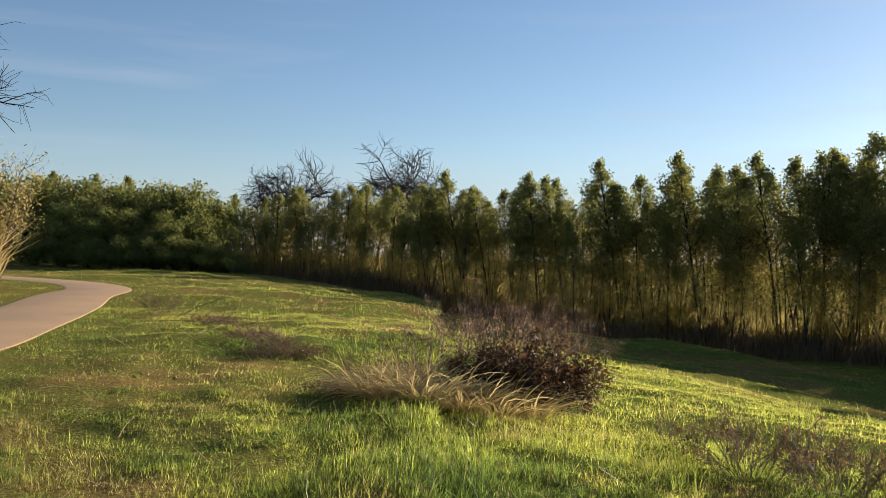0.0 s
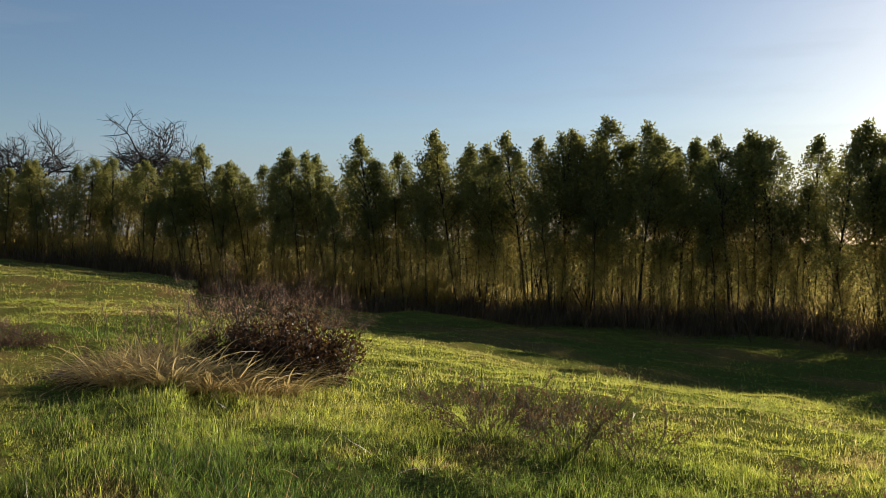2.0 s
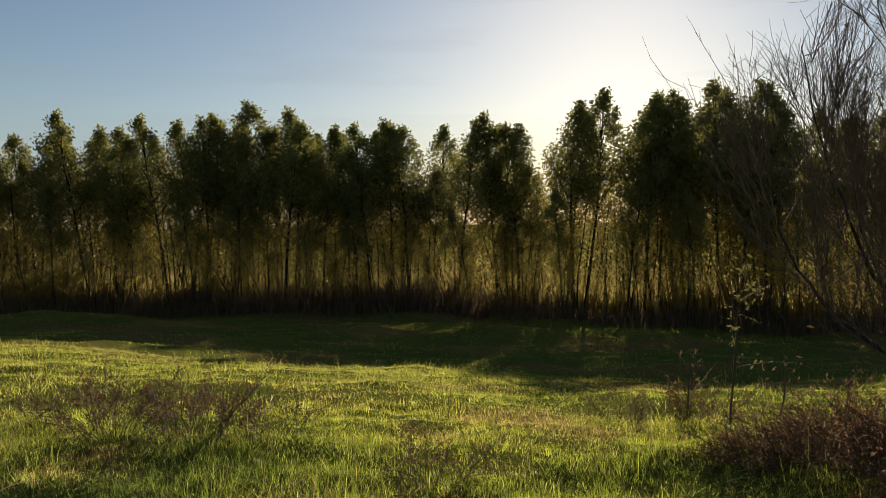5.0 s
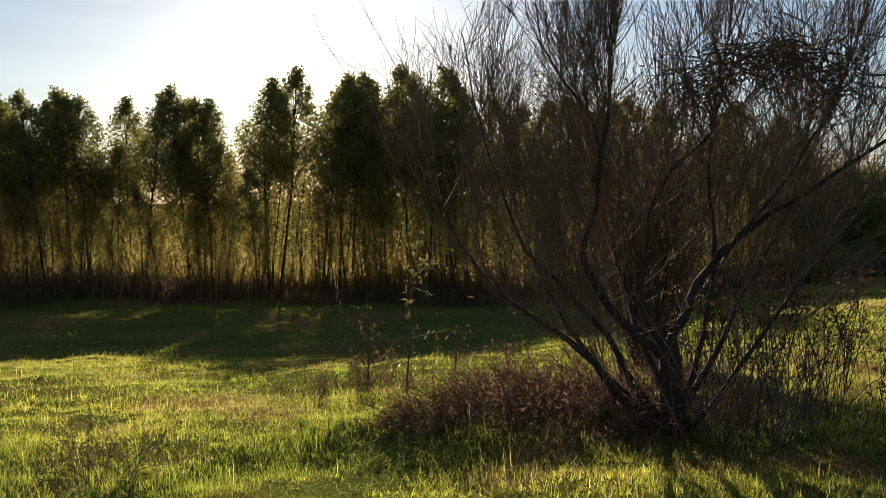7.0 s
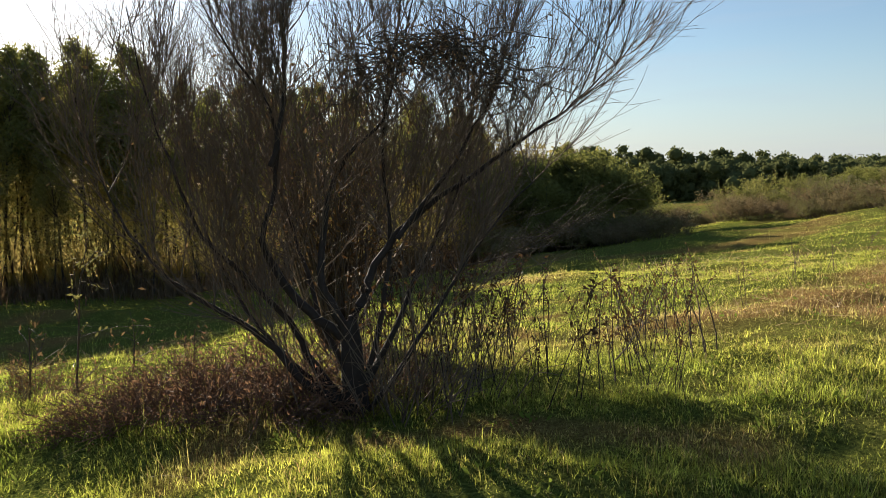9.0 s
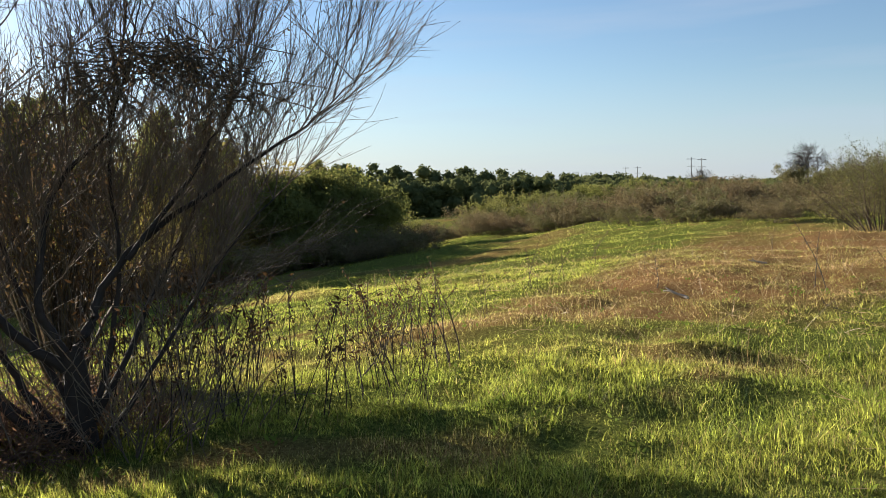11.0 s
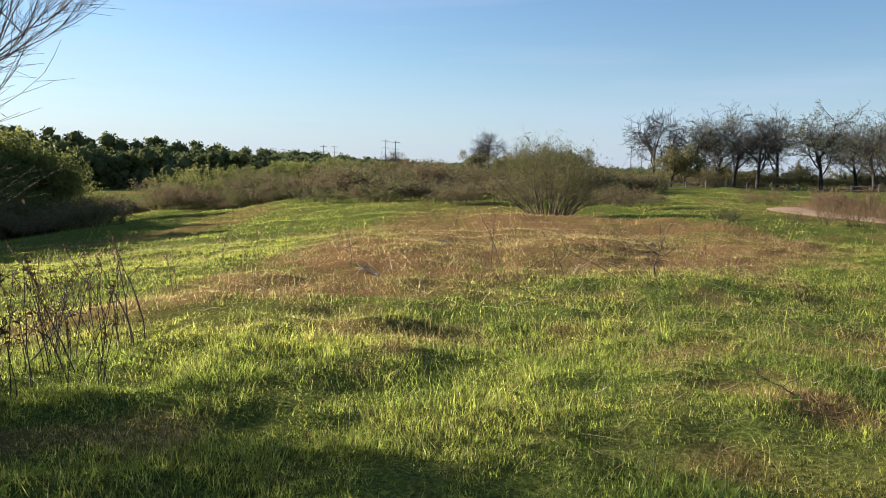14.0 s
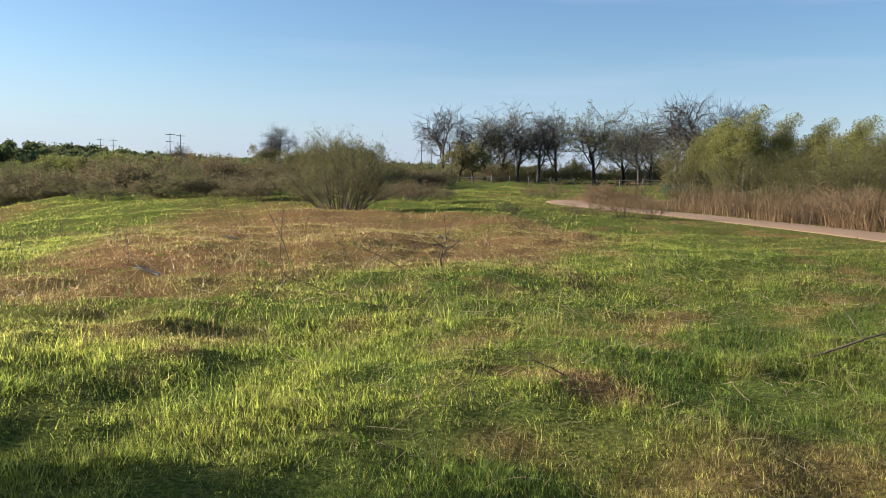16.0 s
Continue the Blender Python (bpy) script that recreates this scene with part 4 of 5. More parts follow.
def sapling(seed, h, leaf, n=90):
    rng = np.random.default_rng(seed)
    root = new("sapling")
    tb, at = Tubes(), []
    stem = wander(rng, (0, 0, 0), (0.03, 0, 1), h, 8, 0.05)
    tb.add(stem, 0.012, 0.004, 5)
    for _ in range(14):
        t = wander(rng, along(stem, rng.uniform(0.35, 1)), unit(rng.normal(size=3) * 0.7 + (0, 0, 0.7)), rng.uniform(0.15, 0.45), 5, 0.12)
        tb.add(t, 0.004, 0.002, 3)
        for f in rng.uniform(0.3, 1, n // 14):
            at.append(along(t, f))
    put("branchwork", tb.mesh("sapling_stem"), TWIG, root)
    put("foliage", leaves_of("sapling_leaves", rng, np.array(at), 0.055, 0.4, 0.5), leaf, root)
    return root


sap = sapling(4, 1.35, LEAF_OLIVE, 120)
near_shrub(sap, [(*polar(57.6, 7.6), 0, 1.0)], "thin sapling with pale yellowing leaves", "sapling", "saplings")
near_shrub(sapling(8, 0.7, LEAF_BROWN, 40), [(*polar(55.0, 7.8), 0, 1.0), (*polar(60.5, 8.4), 90, 0.9), (*polar(64, 8.8), 50, 0.8)], "short bare sapling stem", "sapling", "saplings")
# small dead shrubs
near_shrub(shrub(84, 0.6, 0.45, 24, 520, LEAF_BROWN, LIGHT_TWIG, 0.04, "dead_shrub", 0.1, 0.35, 0.5, 0.3, 0.24, 5, thick=1.0), [(2.45, 6.9, 0, 1.0), (3.0, 6.3, 100, 0.9), (3.3, 7.3, 200, 0.7), (2.2, 7.6, 60, 0.7), (-2.5, 12.3, 60, 0.7), (-6.4, 19.2, 100, 1.0), (2.75, 5.9, 30, 1.0), (2.3, 6.2, 130, 0.8), (3.3, 5.7, 270, 0.8), (3.6, 4.1, 0, 0.8), (6.9, 4.3, 0, 0.9), (7.6, 5.0, 90, 0.8), (6.4, 4.8, 180, 0.7)], "small brown dead shrub in the grass", "shrub", "dead shrubs in the grass")
stalk = seed_stalk(12, 1.0, 2, LEAF_BROWN, "dead_stalk", 0.007, 0.04)
near_shrub(stalk, [(*polar(b, d), b * 11, sz) for b, d, sz in [(120.6, 13.5, 1.15), (125.3, 11.5, 0.8), (134.6, 16, 0.75), (98.0, 7.6, 1.05), (97.2, 7.4, 0.9), (95.5, 8.2, 0.9), (103, 14, 0.9), (105, 16, 0.85), (107, 19, 0.9), (110, 15, 0.6), (118, 20, 0.7), (129, 18, 0.6), (141, 15, 0.6), (92, 9.5, 0.9), (100, 11, 0.7), (145, 12, 0.6), (151, 9, 0.5)]], "thin dead weed stalk standing in the grass", "weeds", "dead stalks on the hill")


def fallen_branch(seed, length):
    """A dead branch lying on the grass, one end raised, with side twigs."""
    rng = np.random.default_rng(seed)
    tb = Tubes()
    main = wander(rng, (0, 0, 0.02), (1, 0.1, 0.28), length, 8, 0.1)
    tb.add(main, 0.012, 0.004, 5)
    for _ in range(7):
        t = wander(rng, along(main, rng.uniform(0.2, 0.95)), unit(rng.normal(size=3) * 0.7 + (0.6, 0, 0.3)), length * rng.uniform(0.15, 0.4), 5, 0.15)
        t[:, 2] = np.maximum(t[:, 2], 0.015)
        tb.add(t, 0.006, 0.003, 4)
    ob = put("fallen_branch", tb.mesh("fallen_branch"), TWIG)
    ob["kind"] = "stuff"
    return ob


twig = fallen_branch(15, 1.3)
near_shrub(twig, [(*polar(b, d), turn, sz) for b, d, turn, sz in [(131.5, 12.5, 130, 1.1), (129.0, 12.0, 20, 0.7), (91.0, 7.0, -40, 0.7), (46.0, 9.9, -20, 0.6), (124, 10.5, 60, 0.5), (154.5, 7.2, 200, 1.0), (-8.0, 12.3, 160, 0.8), (-17.5, 20, 20, 1.0), (111.0, 13.0, -30, 0.7), (140.5, 5.6, 90, 0.45)]], "dead brown branch lying in the grass", "branch", "fallen branches")



def wood_scrap(seed, length):
    """A pale broken piece of dead wood, split and tapering, half sunk in the grass."""
    rng = np.random.default_rng(seed)
    tb = Tubes()
    main = wander(rng, (-length / 2, 0, 0.03), (1, 0.1, 0.16), length, 6, 0.12)
    tb.add(main, 0.024, 0.008, 7)
    tb.add(wander(rng, along(main, 0.5), (0.8, 0.5, 0.35), length * 0.4, 4, 0.12), 0.018, 0.006, 5)
    return put("dead_wood", tb.mesh("dead_wood"), PALE_WOOD)


for i, (b, d, turn, size) in enumerate([(112.3, 12.3, 20, 0.42), (131.0, 17.8, 110, 0.4), (117.2, 17.0, 70, 0.35)]):
    tagged(stand(wood_scrap(50 + i, size), *polar(b, d), turn), "pale broken piece of dead wood in the dry grass", "dead wood", "scraps of dead wood")

# shrubs of the far hill and its dip
olive = shrub(85, 3.0, 2.5, 70, 9000, LEAF_OLIVE, TWIG, 0.08, "olive_shrub", 0.3, 0.35, 0.3, -0.1, 0.12, 6, 6, 0.05)
near_shrub(olive, [(25.0, -17.2, 0, 0.86), (*polar(104.5, 60), 90, 0.95), (*polar(124.2, 60), 200, 1.35), (*polar(123.0, 63), 20, 1.1)], "round brownish olive shrub with bare lower stems on the hill", "shrub", "olive shrubs")
brushy = shrub(86, 2.0, 1.7, 24, 1900, DRY_BRUSH, TWIG, 0.15, "brown_shrub", 0.1, 0.4, 0.6, 0.15, 0.14, 3, 4, 0.075)
drab = shrub(93, 2.0, 1.8, 22, 1700, LEAF_SAGE, TWIG, 0.15, "drab_shrub", 0.1, 0.4, 0.5, 0.25, 0.12, 2, 4, 0.05)
spots, more = [], []
for i in range(300):
    b = rng.uniform(92, 131)
    d = np.interp(b, (92, 96, 100, 104, 108, 118, 131), (80, 72, 63, 57, 54, 56, 62)) + 30 * rng.uniform(0, 1) ** 1.3
    if 96 < b < 98.8 and d > 76:
        continue
    (spots if i % 2 else more).append((*polar(b, d), rng.uniform(0, 360), rng.uniform(0.5, 1.25) * (0.8 + 0.35 * math.sin(b * 2.1) * math.sin(b * 0.9 + 1))))
near_shrub(brushy, spots, "brown leafless shrub in a thicket beyond the meadow", "shrub", "brown thicket")
near_shrub(drab, more, "drab olive shrub in a thicket beyond the meadow", "shrub", "drab thicket")
low_spots, low_more = [], []
for i in range(64):
    b = rng.uniform(103, 131.5)
    d = np.interp(b, (103, 107, 112, 119, 131), (60, 52, 41, 36, 36)) + 14 * rng.uniform(0, 1) ** 1.6
    (low_spots if i % 3 else low_more).append((*polar(b, float(d)), rng.uniform(0, 360), rng.uniform(0.3, 0.72) * (0.85 + 0.4 * math.sin(b * 3.1))))
for spots, maker, label in ((low_spots, brushy, "low brown leafless brush on the edge of the hill"), (low_more, drab, "low drab olive shrub on the edge of the hill")):
    for x, y, turn, size in spots:
        tagged(stand_copy(maker, x, y, turn, size, wide=1.15), label, "shrub", "low brush on the hill")
yellow = shrub(87, 3.4, 2.4, 30, 2200, LEAF, TWIG, 0.22, "yellow_green_shrub")
near_shrub(yellow, [(*polar(b, d), rng.uniform(0, 360), s) for b, d, s in [(93.5, 76, 1.1), (95.2, 78, 0.7), (99.2, 74, 0.85), (100.3, 72, 0.75), (102, 70, 0.65), (104.6, 72, 0.65), (101, 97, 1.1), (103, 94, 0.9), (107, 98, 0.9), (110, 105, 0.9), (113, 110, 0.8)]], "yellow green bush beyond the meadow", "bush", "yellow green bushes")

for b, d, z in [(102.6, 96, 0.5), (103.8, 94, 0.62), (104.9, 97, 0.55), (106.0, 92, 0.6), (107.2, 95, 0.5), (108.5, 92, 0.55), (110.0, 96, 0.5), (111.6, 94, 0.5), (113.4, 98, 0.48), (115.5, 100, 0.45), (117.5, 102, 0.45)]:
    tagged(stand_copy(clump_tree, *polar(b, d), b * 37, z, 0, 1.7 * z, 1.15), "rounded dark olive bush behind the brown thicket", "bush", "dark bushes behind the thicket")

# far woods
def lump_mesh():
    bm = bmesh.new()
    bmesh.ops.create_icosphere(bm, subdivisions=1, radius=1.0)
    v = np.array([q.co[:] for q in bm.verts])
    f = np.array([[q.index for q in p.verts] for p in bm.faces])
    bm.free()
    return v, f


def far_woods():
    """Crowns of uneven lumps, each ringed with loose leaves."""
    rng = np.random.default_rng(21)
    lv, lf = lump_mesh()
    vs, fs, at, n = [], [], [], 0
    for row, (d0, d1, gap, k) in enumerate([(240, 275, 0.36, 1.0), (205, 232, 0.4, 0.8), (150, 180, 0.6, 0.6)]):
        for b in np.arange(88 if row < 2 else 107, 137, gap):
            d = rng.uniform(d0, d1)
            x, y = polar(b + rng.uniform(-0.4, 0.4), d)
            z = float(height(x, y))
            top = (1.6 - z + d * math.tan(radians(float(np.interp(b, (88, 92, 94, 96, 99, 104, 110, 116, 136), (2.1, 1.9, 1.5, 1.9, 1.4, 1.2, 0.95, 0.5, 0.35)))))) * k * rng.uniform(0.82, 1.08)
            wide = rng.uniform(2.8, 5.0) * (0.7 + 0.3 * k)
            for i in range(10):
                a = rng.uniform(0, 2 * np.pi)
                r = wide * rng.uniform(0.3, 0.5)
                o = wide * rng.uniform(0.2, 0.9)
                c = np.array((x + np.cos(a) * o, y + np.sin(a) * o, z + (top - r) * (1.0 if i == 0 else rng.uniform(0.1, 0.92))))
                w = lv * (1 + 0.1 * np.sin(lv @ rng.normal(size=3) * 4)[:, None] + 0.05 * rng.normal(size=(len(lv), 1)))
                vs.append(c + w * r * (1, 1, 0.85))
                fs.append(lf + n)
                n += len(lv)
                e = unit(rng.normal(size=(46, 3)))
                at.append(c + e * r * rng.uniform(0.85, 1.4, (46, 1)) * (1, 1, 0.85))
    at = np.concatenate(at)
    d = unit(rng.normal(size=(len(at), 3))) * 0.48
    q = unit(np.cross(d, rng.normal(size=(len(at), 3)))) * 0.26
    vs.append(np.stack([at - d, at + q, at + d, at - q], 1).reshape(-1, 3))
    cards = np.arange(4 * len(at)).reshape(-1, 4) + n
    return mesh_of("far_woods", np.concatenate(vs), [np.concatenate(fs), cards], smooth=True)


tagged(put("far_woods", far_woods(), WOODS), "dark green woods on the far side of the valley", "woods", kind="stuff")

# ---- trees along the fence ----
leafy = [bare_tree(31, 9.0, 0.36, OAK_BARK, 1.0, "half_leafless_tree", 0.0, LEAF_SAGE, 5600, 0.15), bare_tree(32, 9.0, 0.34, OAK_BARK, 1.0, "half_leafless_tree", 0.05, LEAF_SAGE, 2400, 0.14), leafy_tree(33, 5.5, 0.5, 4200, LEAF_SAGE, 0.19)]
bare = [bare_tree(74, 10.0, 0.34, OAK_BARK, dense=(7, 6, 7, 5)), bare_tree(75, 9.5, 0.32, OAK_BARK, dense=(7, 6, 7, 5))]
first = set()
for kind, b, d, s in [(bare[0], 131.2, 110, 1.0), (leafy[2], 132.3, 104, 1.0), (leafy[2], 133.2, 106, 1.05), (leafy[1], 134.0, 112, 0.95), (leafy[1], 136.2, 112, 1.05), (bare[1], 137.6, 108, 0.95), (leafy[1], 138.8, 115, 1.0), (leafy[0], 141.3, 110, 1.0), (leafy[1], 143.2, 114, 0.9), (leafy[1], 145.0, 108, 0.9), (leafy[0], 135.1, 116, 0.9), (leafy[1], 144.2, 104, 0.85), (leafy[2], 135.5, 120, 0.7), (leafy[2], 140.0, 125, 0.7), (leafy[2], 145.8, 112, 0.9), (leafy[2], 148, 108, 0.9), (leafy[1], 146.5, 100, 0.8), (bare[0], 120.3, 120, 0.75), (leafy[2], 119.5, 118, 0.9), (leafy[2], 121.3, 112, 0.75), (leafy[2], 122.5, 105, 0.85), (leafy[2], 124.2, 100, 0.9), (leafy[2], 125.8, 95, 0.85), (bare[1], 113.9, 150, 0.5), (bare[1], 147.8, 66, 0.78), (bare[0], 150.0, 68, 0.74)]:
    t = (stand_copy if kind in first else stand)(kind, *polar(b, d), float(rng.uniform(0, 360)), s * (1.04 if kind in bare else 1.16))
    first.add(kind)
    if kind in bare:
        tagged(t, "leafless spreading tree by the park fence", "tree", "trees by the fence")
    else:
        tagged(t, "dark half-leafless tree by the park fence", "tree", "trees by the fence")

spots = [(*polar(b, d), b * 13, z) for b, d, z in zip(rng.uniform(128, 150, 26), rng.uniform(108, 124, 26), rng.uniform(0.7, 1.3, 26))]
for x, y, turn, z in spots:
    tagged(stand_copy(brushy, x, y, turn, z), "brown leafless shrub under the trees by the fence", "shrub", "brown thicket")
for b, d, z in [(83.5, 57, 1.0), (85.0, 60, 1.05), (86.2, 57, 0.95), (87.4, 60, 1.0), (88.6, 60, 1.0), (89.8, 59, 1.0), (90.8, 61, 0.92), (91.8, 60, 0.8), (92.7, 62, 0.68), (88, 55, 0.6), (86.8, 54, 0.55), (90.4, 55, 0.5)]:
    tagged(stand_copy(clump_tree, *polar(b, d), b * 17, z * 1.1, 0, 0.03, 1.0), "round dark olive tree at the end of the belt", "tree", "trees of the belt")
for b, d, z in [(84.0, 52, 0.5), (85.3, 51.5, 0.42), (86.6, 52, 0.5), (88.0, 52.5, 0.44), (89.2, 53, 0.5), (90.6, 54, 0.4), (91.8, 55.5, 0.42), (93.0, 57, 0.34)]:
    tagged(stand_copy(clump_tree, *polar(b, d), b * 23, z, 0, 1.9 * z, 1.1), "low olive willow scrub at the end of the belt", "shrub", "scrub at the belt's end")
for b, d, z in zip(rng.uniform(82, 95, 26), rng.uniform(49, 57, 26), rng.uniform(0.5, 1.2, 26)):
    tagged(stand_copy(brushy if b % 1 < 0.6 else drab, *polar(b, d), b * 19, z), "brown scrubby shrub at the foot of the belt", "shrub", "brown thicket")
# thicket beyond the trail
green = shrub(88, 4.4, 2.7, 50, 9000, LEAF_OLIVE, TWIG, 0.11, "green_shrub", 0.2, 0.35, 0.35, 0.25, 0.1, 6, 6, 0.07)
near_shrub(green, [(*polar(b, d), b * 7, s) for b, d, s in [(147.6, 47, 0.8), (150.4, 42, 0.6), (153.0, 41, 0.6), (155.6, 39, 0.65), (158.2, 38, 0.7), (161, 40, 0.9), (166, 38, 1.0)]], "tall olive green shrub behind dry reeds by the footpath", "shrub", "green shrubs by the path")
n, m = 18000, 420
cb = rng.uniform(140, 178, m)
cd = np.interp(cb, (140, 146, 152, 160, 170, 180), (41, 34.0, 29.5, 25, 22.5, 21.5)) + rng.uniform(0, 6, m)
ck = rng.uniform(0.35, 1.25, m) * np.interp(cb, (140, 146, 150, 157), (0.35, 0.55, 0.75, 1))
k = rng.integers(0, m, n)
sx, sy = rng.normal(size=n) * 0.38, rng.normal(size=n) * 0.38
x, y = cd[k] * np.sin(np.radians(cb[k])) + sx, cd[k] * np.cos(np.radians(cb[k])) + sy
tagged(put("dry_reeds", blades_of("dry_reeds", rng, on_ground(x, y), rng.uniform(0.35, 1.35, n) * ck[k] * 0.85, rng.uniform(0.012, 0.026, n), None, 0.45, (sx * 1.5, sy * 1.5)), REED), "tall tan dry reeds in clumps along the footpath", "reeds", kind="stuff")
reed_bush = shrub(94, 1.3, 0.9, 28, 900, REED, TWIG, 0.1, "dry_weed_clump", 0.2, 0.25, 0.5, 0.6, 0.15)
near_shrub(reed_bush, [(17.0, -22.7, 0, 0.55), (17.9, -22.4, 70, 0.5), (16.4, -23.2, 140, 0.6), (18.6, -21.9, 200, 0.4), (31.6, -36.0, 30, 0.9), (32.6, -35.0, 120, 0.8), (46.9, -28.1, 60, 0.9), (45.5, -29.5, 160, 0.8), (20.2, -26.6, 10, 0.45)] + [(*polar(b, float(np.interp(b, (140, 146, 152, 160, 170), (41, 34.0, 29.5, 25.0, 22.5))) + e), b * 40, z) for b, e, z in zip(rng.uniform(141, 166, 40), rng.uniform(0.2, 5, 40), rng.uniform(0.45, 1.0, 40))], "clump of tan dry weeds beside the footpath", "weeds", "dry weed clumps")
near_shrub(shrub(97, 0.8, 0.7, 50, 1400, LEAF_DARK, TWIG, 0.06, "low_bush", 0.1, 0.4, 0.6, 0.4, 0.15), [(19.85, -20.26, 0, 0.6)], "low dark green bush in the dry grass", "bush", "low bushes")

round_willow = leafy_tree(37, 5.0, 0.5, 22000, LEAF_DOME, 0.09, "round_willow")
near_shrub(round_willow, [(*polar(b, d), b * 7, z) for b, d, z in [(148.7, 48, 0.86), (150.4, 45, 0.95), (152.2, 46, 0.9), (154.2, 45, 0.84), (156.4, 44, 0.85), (158.6, 42, 0.9)]], "dense rounded olive green willow behind the reeds", "tree", "round willows by the path")
for b, d, z in [(147.0, 41, 0.5), (149.0, 39.5, 0.6), (151.2, 37.5, 0.55), (152.8, 38, 0.7), (154.6, 35.5, 0.6), (156.4, 36, 0.75), (158.5, 34, 0.7)]:
    tagged(stand_copy(brushy, *polar(b, d), b * 23, z), "brown leafless shrub among the dry reeds", "shrub", "brown shrubs in the reeds")

# fence
def fence():
    rng = np.random.default_rng(3)
    pts = [polar(bb, dd) for bb, dd in [(129.5, 100), (132, 97), (134.5, 95), (137, 95), (140, 95), (143, 95), (146, 94), (149, 92)]]
    root = new("fence")
    root.location = (*pts[0], float(height(*pts[0])))
    base = root.location.copy()
    line = spline(pts, 2)
    last = None
    for q in line:
        z = float(height(q.x, q.y))
        bm = bmesh.new()
        bmesh.ops.create_cone(bm, cap_ends=True, segments=8, radius1=0.07, radius2=0.065, depth=0.95)
        bmesh.ops.translate(bm, vec=Vector((q.x, q.y, z + 0.4)) - base, verts=bm.verts)
        part("post", bm, WOOD, root)
        top = Vector((q.x, q.y, z))
        if last:
            for hgt in (0.36, 0.74):
                tb = Tubes()
                tb.add([last + Vector((0, 0, hgt)) - base, (last + top) / 2 + Vector((0, 0, hgt - 0.03)) - base, top + Vector((0, 0, hgt)) - base], 0.035, 0.03, 6)
                put("rail", tb.mesh("rail"), WOOD, root)
        last = top
    return root


tagged(fence(), "weathered wooden post and rail fence across the field", "fence")

# brush between the trees by the fence
for b, d, z in zip(rng.uniform(130, 149, 34), rng.uniform(112, 132, 34), rng.uniform(0.9, 1.7, 34)):
    tagged(stand_copy(drab, *polar(b, d), b * 19, z), "drab olive shrub under the trees by the fence", "shrub", "drab thicket")


def bench():
    """A steel bench: slatted seat and back on two end frames."""
    root = new("bench")
    for z, y0, n in ((0.45, -0.18, 4), (0.58, 0.24, 3)):
        for i in range(n):
            bm = bmesh.new()
            at = (0, y0 + 0.115 * i, z) if n == 4 else (0, y0 + 0.02 * i, z + 0.13 * i)
            bmesh.ops.create_cube(bm, size=1, matrix=Matrix.Translation(at) @ Matrix.Diagonal((2.2, 0.09 if n == 4 else 0.03, 0.03 if n == 4 else 0.09, 1)))
            bmesh.ops.bevel(bm, geom=bm.edges[:], offset=0.008, affect="EDGES")
            part("slat", bm, GREEN_STEEL, root)
    for x in (-1.0, 1.0):
        for y, top in ((-0.2, 0.44), (0.26, 0.92)):
            tb = Tubes()
            tb.add([(x, y, -0.05), (x, y, top / 2), (x, y + (0.04 if y > 0 else 0), top)], 0.03, 0.028, 6)
            put("leg", tb.mesh("bench_leg"), GREEN_STEEL, root)
    return root


tagged(stand(bench(), *polar(146.9, 56), 35), "green painted steel bench behind the weeds by the path", "bench")
tb = Tubes()
tb.add([(0, 0, -0.1), (0, 0, 0.9), (0, 0, 1.75)], 0.03, 0.028, 8)
tagged(stand(put("marker_post", tb.mesh("marker_post"), PALE_POST), *polar(150.7, 44)), "slim pale marker post among the reeds", "post")

# power poles
def power_pole(h=10.0):
    root = new("power_pole")
    tb = Tubes()
    tb.add([(0, 0, -0.2), (0, 0, h * 0.5), (0, 0, h)], 0.15, 0.1, 8)
    put("pole", tb.mesh("pole"), WOOD, root)
    for z, w in ((h - 0.5, 1.5), (h - 2.6, 1.3)):
        bm = bmesh.new()
        bmesh.ops.create_cube(bm, size=1, matrix=Matrix.Translation((0, 0, z)) @ Matrix.Diagonal((2 * w, 0.14, 0.15, 1)))
        bmesh.ops.bevel(bm, geom=bm.edges[:], offset=0.02, affect="EDGES")
        part("crossarm", bm, WOOD, root)
    return root


pp = power_pole()
for i, (b, d, s) in enumerate([(113.35, 260, 1.0), (114.0, 262, 1.0), (109.2, 340, 1.0), (109.95, 342, 1.0), (105.95, 420, 1.0), (106.6, 422, 1.0), (129.7, 190, 0.75), (130.4, 192, 0.72)]):
    t = stand(pp, *polar(b, d), b * -1 + 30) if i == 0 else stand_copy(pp, *polar(b, d), b * -1 + 30, s)
    tagged(t, "tall wooden power pole with crossarms beyond the woods", "power pole", "power poles")

# cane and trees at the inside of the trail's bend
n = 1500
b, d = rng.uniform(-34, -27.9, n), rng.uniform(27, 31, n)
x, y = d * np.sin(np.radians(b)), d * np.cos(np.radians(b))
tagged(put("cane", blades_of("cane", rng, on_ground(x, y), rng.uniform(0.6, 2.6, n), np.full(n, 0.04), None, 0.5), TUFT), "tall straw-coloured cane inside the bend of the path", "cane", kind="stuff")
near_shrub(shrub(89, 4.3, 1.7, 46, 5200, LEAF_GOLD, TWIG, 0.13, "tall_shrub", 0.15, 0.3, 0.4, 0.3), [(*polar(-29.1, 29.5), 0, 1.0), (*polar(-32.5, 30), 90, 1.1)], "tall golden shrub behind the cane", "shrub", "shrubs behind the cane")
tagged(stand(bare_tree(79, 12.5, 0.34, dense=(8, 6, 6, 5)), *polar(-32.6, 42), 40), "tall leafless tree behind the cane", "tree", "bare trees")

# ---- grass ----


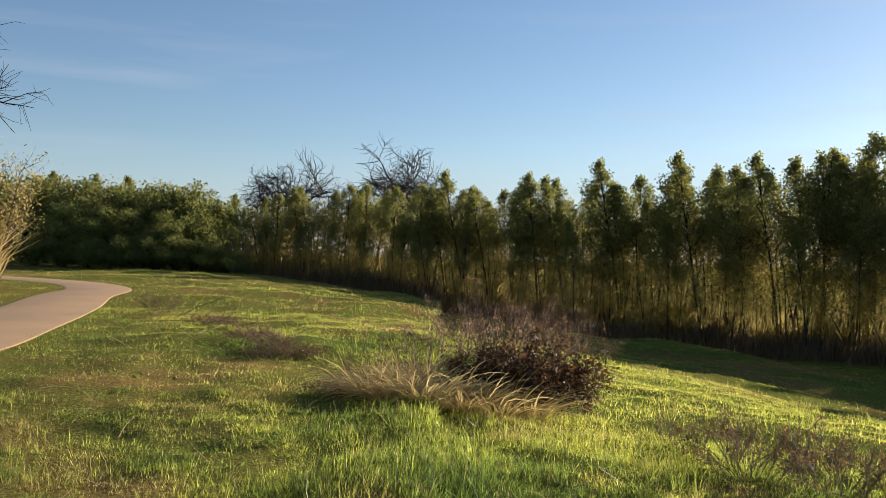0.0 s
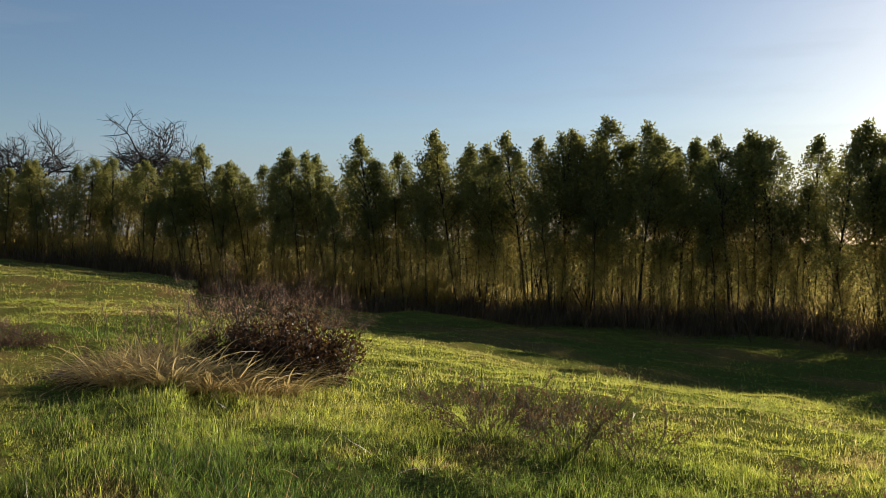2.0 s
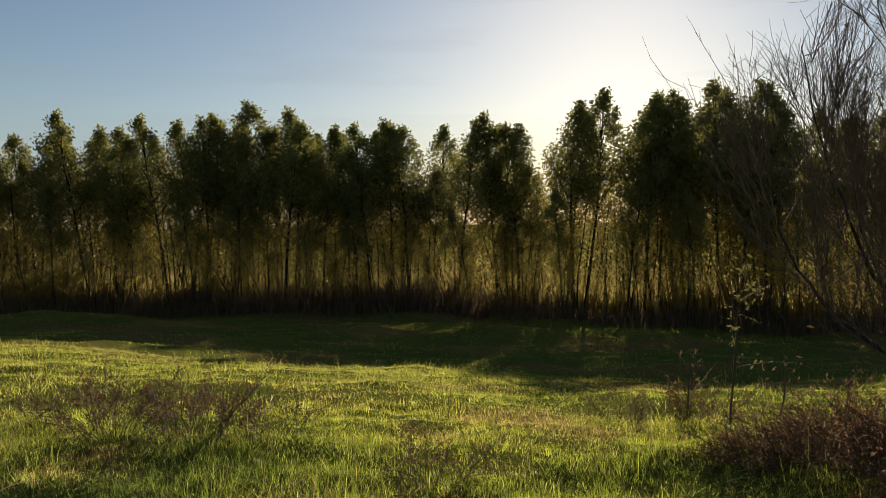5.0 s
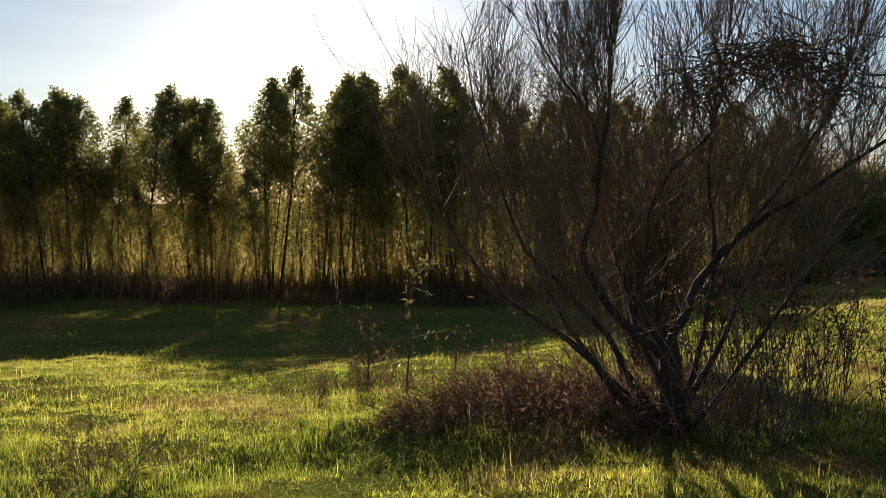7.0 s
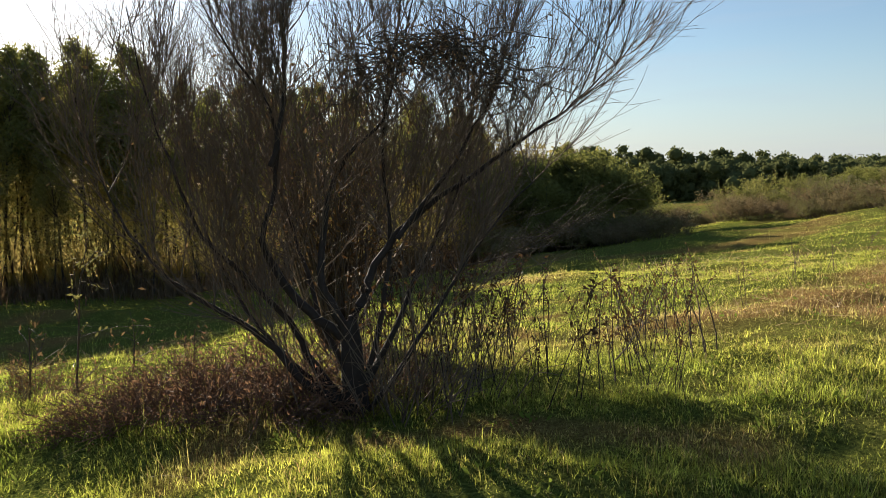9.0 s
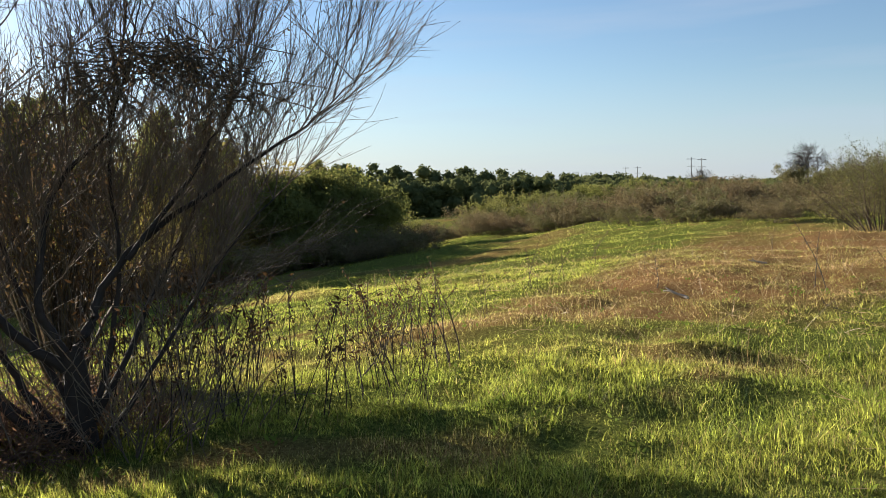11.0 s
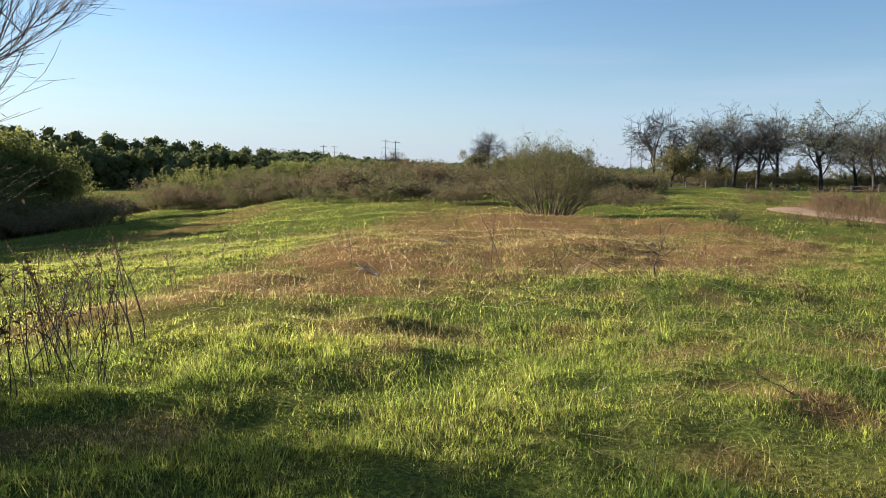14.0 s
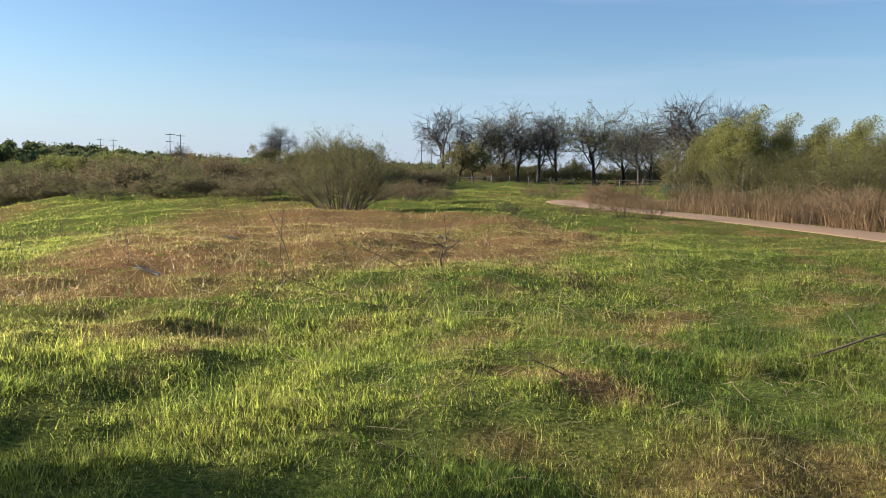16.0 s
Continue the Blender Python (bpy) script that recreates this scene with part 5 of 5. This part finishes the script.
def turf(name, rng, n, near, far, b0, b1, tall, wide, label, power=1.0, plain=False, radius=0.05, per=16):
    """Blades in tufts, with loose ones between, scattered over a sector of the plan."""
    m = n // per
    cb, cd = np.radians(rng.uniform(b0, b1, m)), near + (far - near) * rng.uniform(0, 1, m) ** power
    k = rng.integers(0, m, n)
    loose = rng.uniform(0, 1, n) < 0.55
    b = np.where(loose, np.radians(rng.uniform(b0, b1, n)), cb[k])
    d = np.where(loose, near + (far - near) * rng.uniform(0, 1, n) ** power, cd[k])
    girth = radius * rng.uniform(0.5, 1.5, m)[k]
    ox, oy = rng.normal(size=n) * girth, rng.normal(size=n) * girth
    x, y = d * np.sin(b) + ox, d * np.cos(b) + oy
    grow = np.where(loose, 0.7, np.exp(rng.normal(size=m) * 0.5)[k])
    shift = np.where(loose, 0.0, (rng.normal(size=m) * 0.13)[k])
    trail = off_trail(x, y)
    ok = trail > 1.07 + 0.08 * rng.normal(size=n)
    x, y, d, trail, grow, shift, ox, oy = (q[ok] for q in (x, y, d, trail, grow, shift, ox, oy))
    lush = 1 + 0.5 * np.exp(-((x - 0.8) ** 2 / 7 + (y - 6.0) ** 2 / 4)) + 0.5 * np.exp(-((x - 6.0) ** 2 / 4 + (y + 6.5) ** 2 / 4))
    clump = lush * grow * np.clip(0.95 + 0.5 * patchy(x, y, 0.75, 9) + 0.5 * patchy(x, y, 0.27, 10), 0.3, 1.8)
    base = dryness(x, y)
    dr = np.clip(base * rng.uniform(0.5, 1.5, len(x)) + shift + (rng.uniform(0, 1, len(x)) > 0.93) * 0.7, 0, 1)
    rank = np.maximum(np.exp(-((x - 0.4) ** 2 / 10 + (y - 4.5) ** 4 / 16)), 0.85 * step(0.05, 0.6, patchy(x, y, 1.1, 11)) * step(0.5, 2.5, -y - 0.4 * x) * (1 - step(10, 16, d)))
    rank = np.maximum(rank, 0.95 * step(-0.7, 0.4, patchy(x, y, 0.9, 13)) * (1 - step(-2.5, 0.5, x - 0.12 * y)) * step(0, 3, y) * (1 - step(16, 24, d)))
    dr = np.where(dr < 0.5, dr - rank * (1 - base), dr)
    h = tall * clump * rng.uniform(0.45, 1.3, len(x)) * (0.65 + 0.35 * step(2.0, 6.0, trail)) * (1 - 0.25 * base)
    w = np.asarray(wide * (0.6 + 0.4 * d / far))
    me = blades_of(name, rng, on_ground(x, y), h, w, dr, 0.5, (ox / radius * 0.6, oy / radius * 0.6), plain)
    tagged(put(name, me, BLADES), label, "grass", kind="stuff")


def scatter(rng, n, b0, b1, near, far):
    """Plan points over a sector, clear of the trail."""
    b, d = np.radians(rng.uniform(b0, b1, n)), near + (far - near) * rng.uniform(0, 1, n) ** 0.8
    x, y = d * np.sin(b), d * np.cos(b)
    ok = off_trail(x, y) > 2.2
    return on_ground(x[ok], y[ok], 0.0), d[ok]


def litter(name, rng, n, b0, b1, near, far, length, rise, mat, label):
    """Dry stems lying and leaning in the grass."""
    tb = Tubes()
    at, dist = scatter(rng, n, b0, b1, near, far)
    for p, d in zip(at, dist):
        a = rng.uniform(0, 2 * np.pi)
        l = wander(rng, p + (0, 0, rng.uniform(0.01, 0.05)), (np.cos(a), np.sin(a), rng.uniform(0.05, rise)), length * rng.uniform(0.4, 1.3), 5, 0.14, -0.1)
        tb.ribbon(l, 0.0014 + 0.0004 * d, unit(rng.normal(size=3)))
    tagged(put(name, tb.mesh(name), mat), label, "dry stems", kind="stuff")


def rosettes(rng, n, b0, b1, near, far):
    """Low broad-leaved weeds pressed among the blades."""
    at, _ = scatter(rng, n, b0, b1, near, far)
    k = 9
    a = rng.uniform(0, 2 * np.pi, len(at) * k)
    at = np.repeat(at, k, 0) + rng.normal(size=(len(a), 3)) * (0.05, 0.05, 0.012) + (0, 0, 0.02)
    return leaves_of("broadleaf_weeds", rng, at, 0.05, 0.42, 0, np.stack([np.cos(a), np.sin(a), rng.uniform(0.4, 1.3, len(a))], -1) * 1.5)


rng = np.random.default_rng(9)
WEED_GREEN = foliage("weed_green", (0.06, 0.09, 0.015), (0.2, 0.25, 0.04), 0.5, 0.9)
tagged(put("broadleaf_weeds", rosettes(rng, 450, -25, 160, 3.6, 15), WEED_GREEN), "low broad-leaved green weeds among the grass", "weeds", kind="stuff")
litter("dry_stems", rng, 1700, 122, 163, 4.2, 15, 0.24, 0.6, STRAW, "dry straw stems lying in the grass")
litter("dry_stems", rng, 1300, 92, 140, 8, 24, 0.4, 1.3, STRAW, "dry stems leaning on the russet hillside")
litter("dry_stems", rng, 700, -28, 75, 4.5, 16, 0.4, 0.9, STRAW, "dry stems strewn over the bank")
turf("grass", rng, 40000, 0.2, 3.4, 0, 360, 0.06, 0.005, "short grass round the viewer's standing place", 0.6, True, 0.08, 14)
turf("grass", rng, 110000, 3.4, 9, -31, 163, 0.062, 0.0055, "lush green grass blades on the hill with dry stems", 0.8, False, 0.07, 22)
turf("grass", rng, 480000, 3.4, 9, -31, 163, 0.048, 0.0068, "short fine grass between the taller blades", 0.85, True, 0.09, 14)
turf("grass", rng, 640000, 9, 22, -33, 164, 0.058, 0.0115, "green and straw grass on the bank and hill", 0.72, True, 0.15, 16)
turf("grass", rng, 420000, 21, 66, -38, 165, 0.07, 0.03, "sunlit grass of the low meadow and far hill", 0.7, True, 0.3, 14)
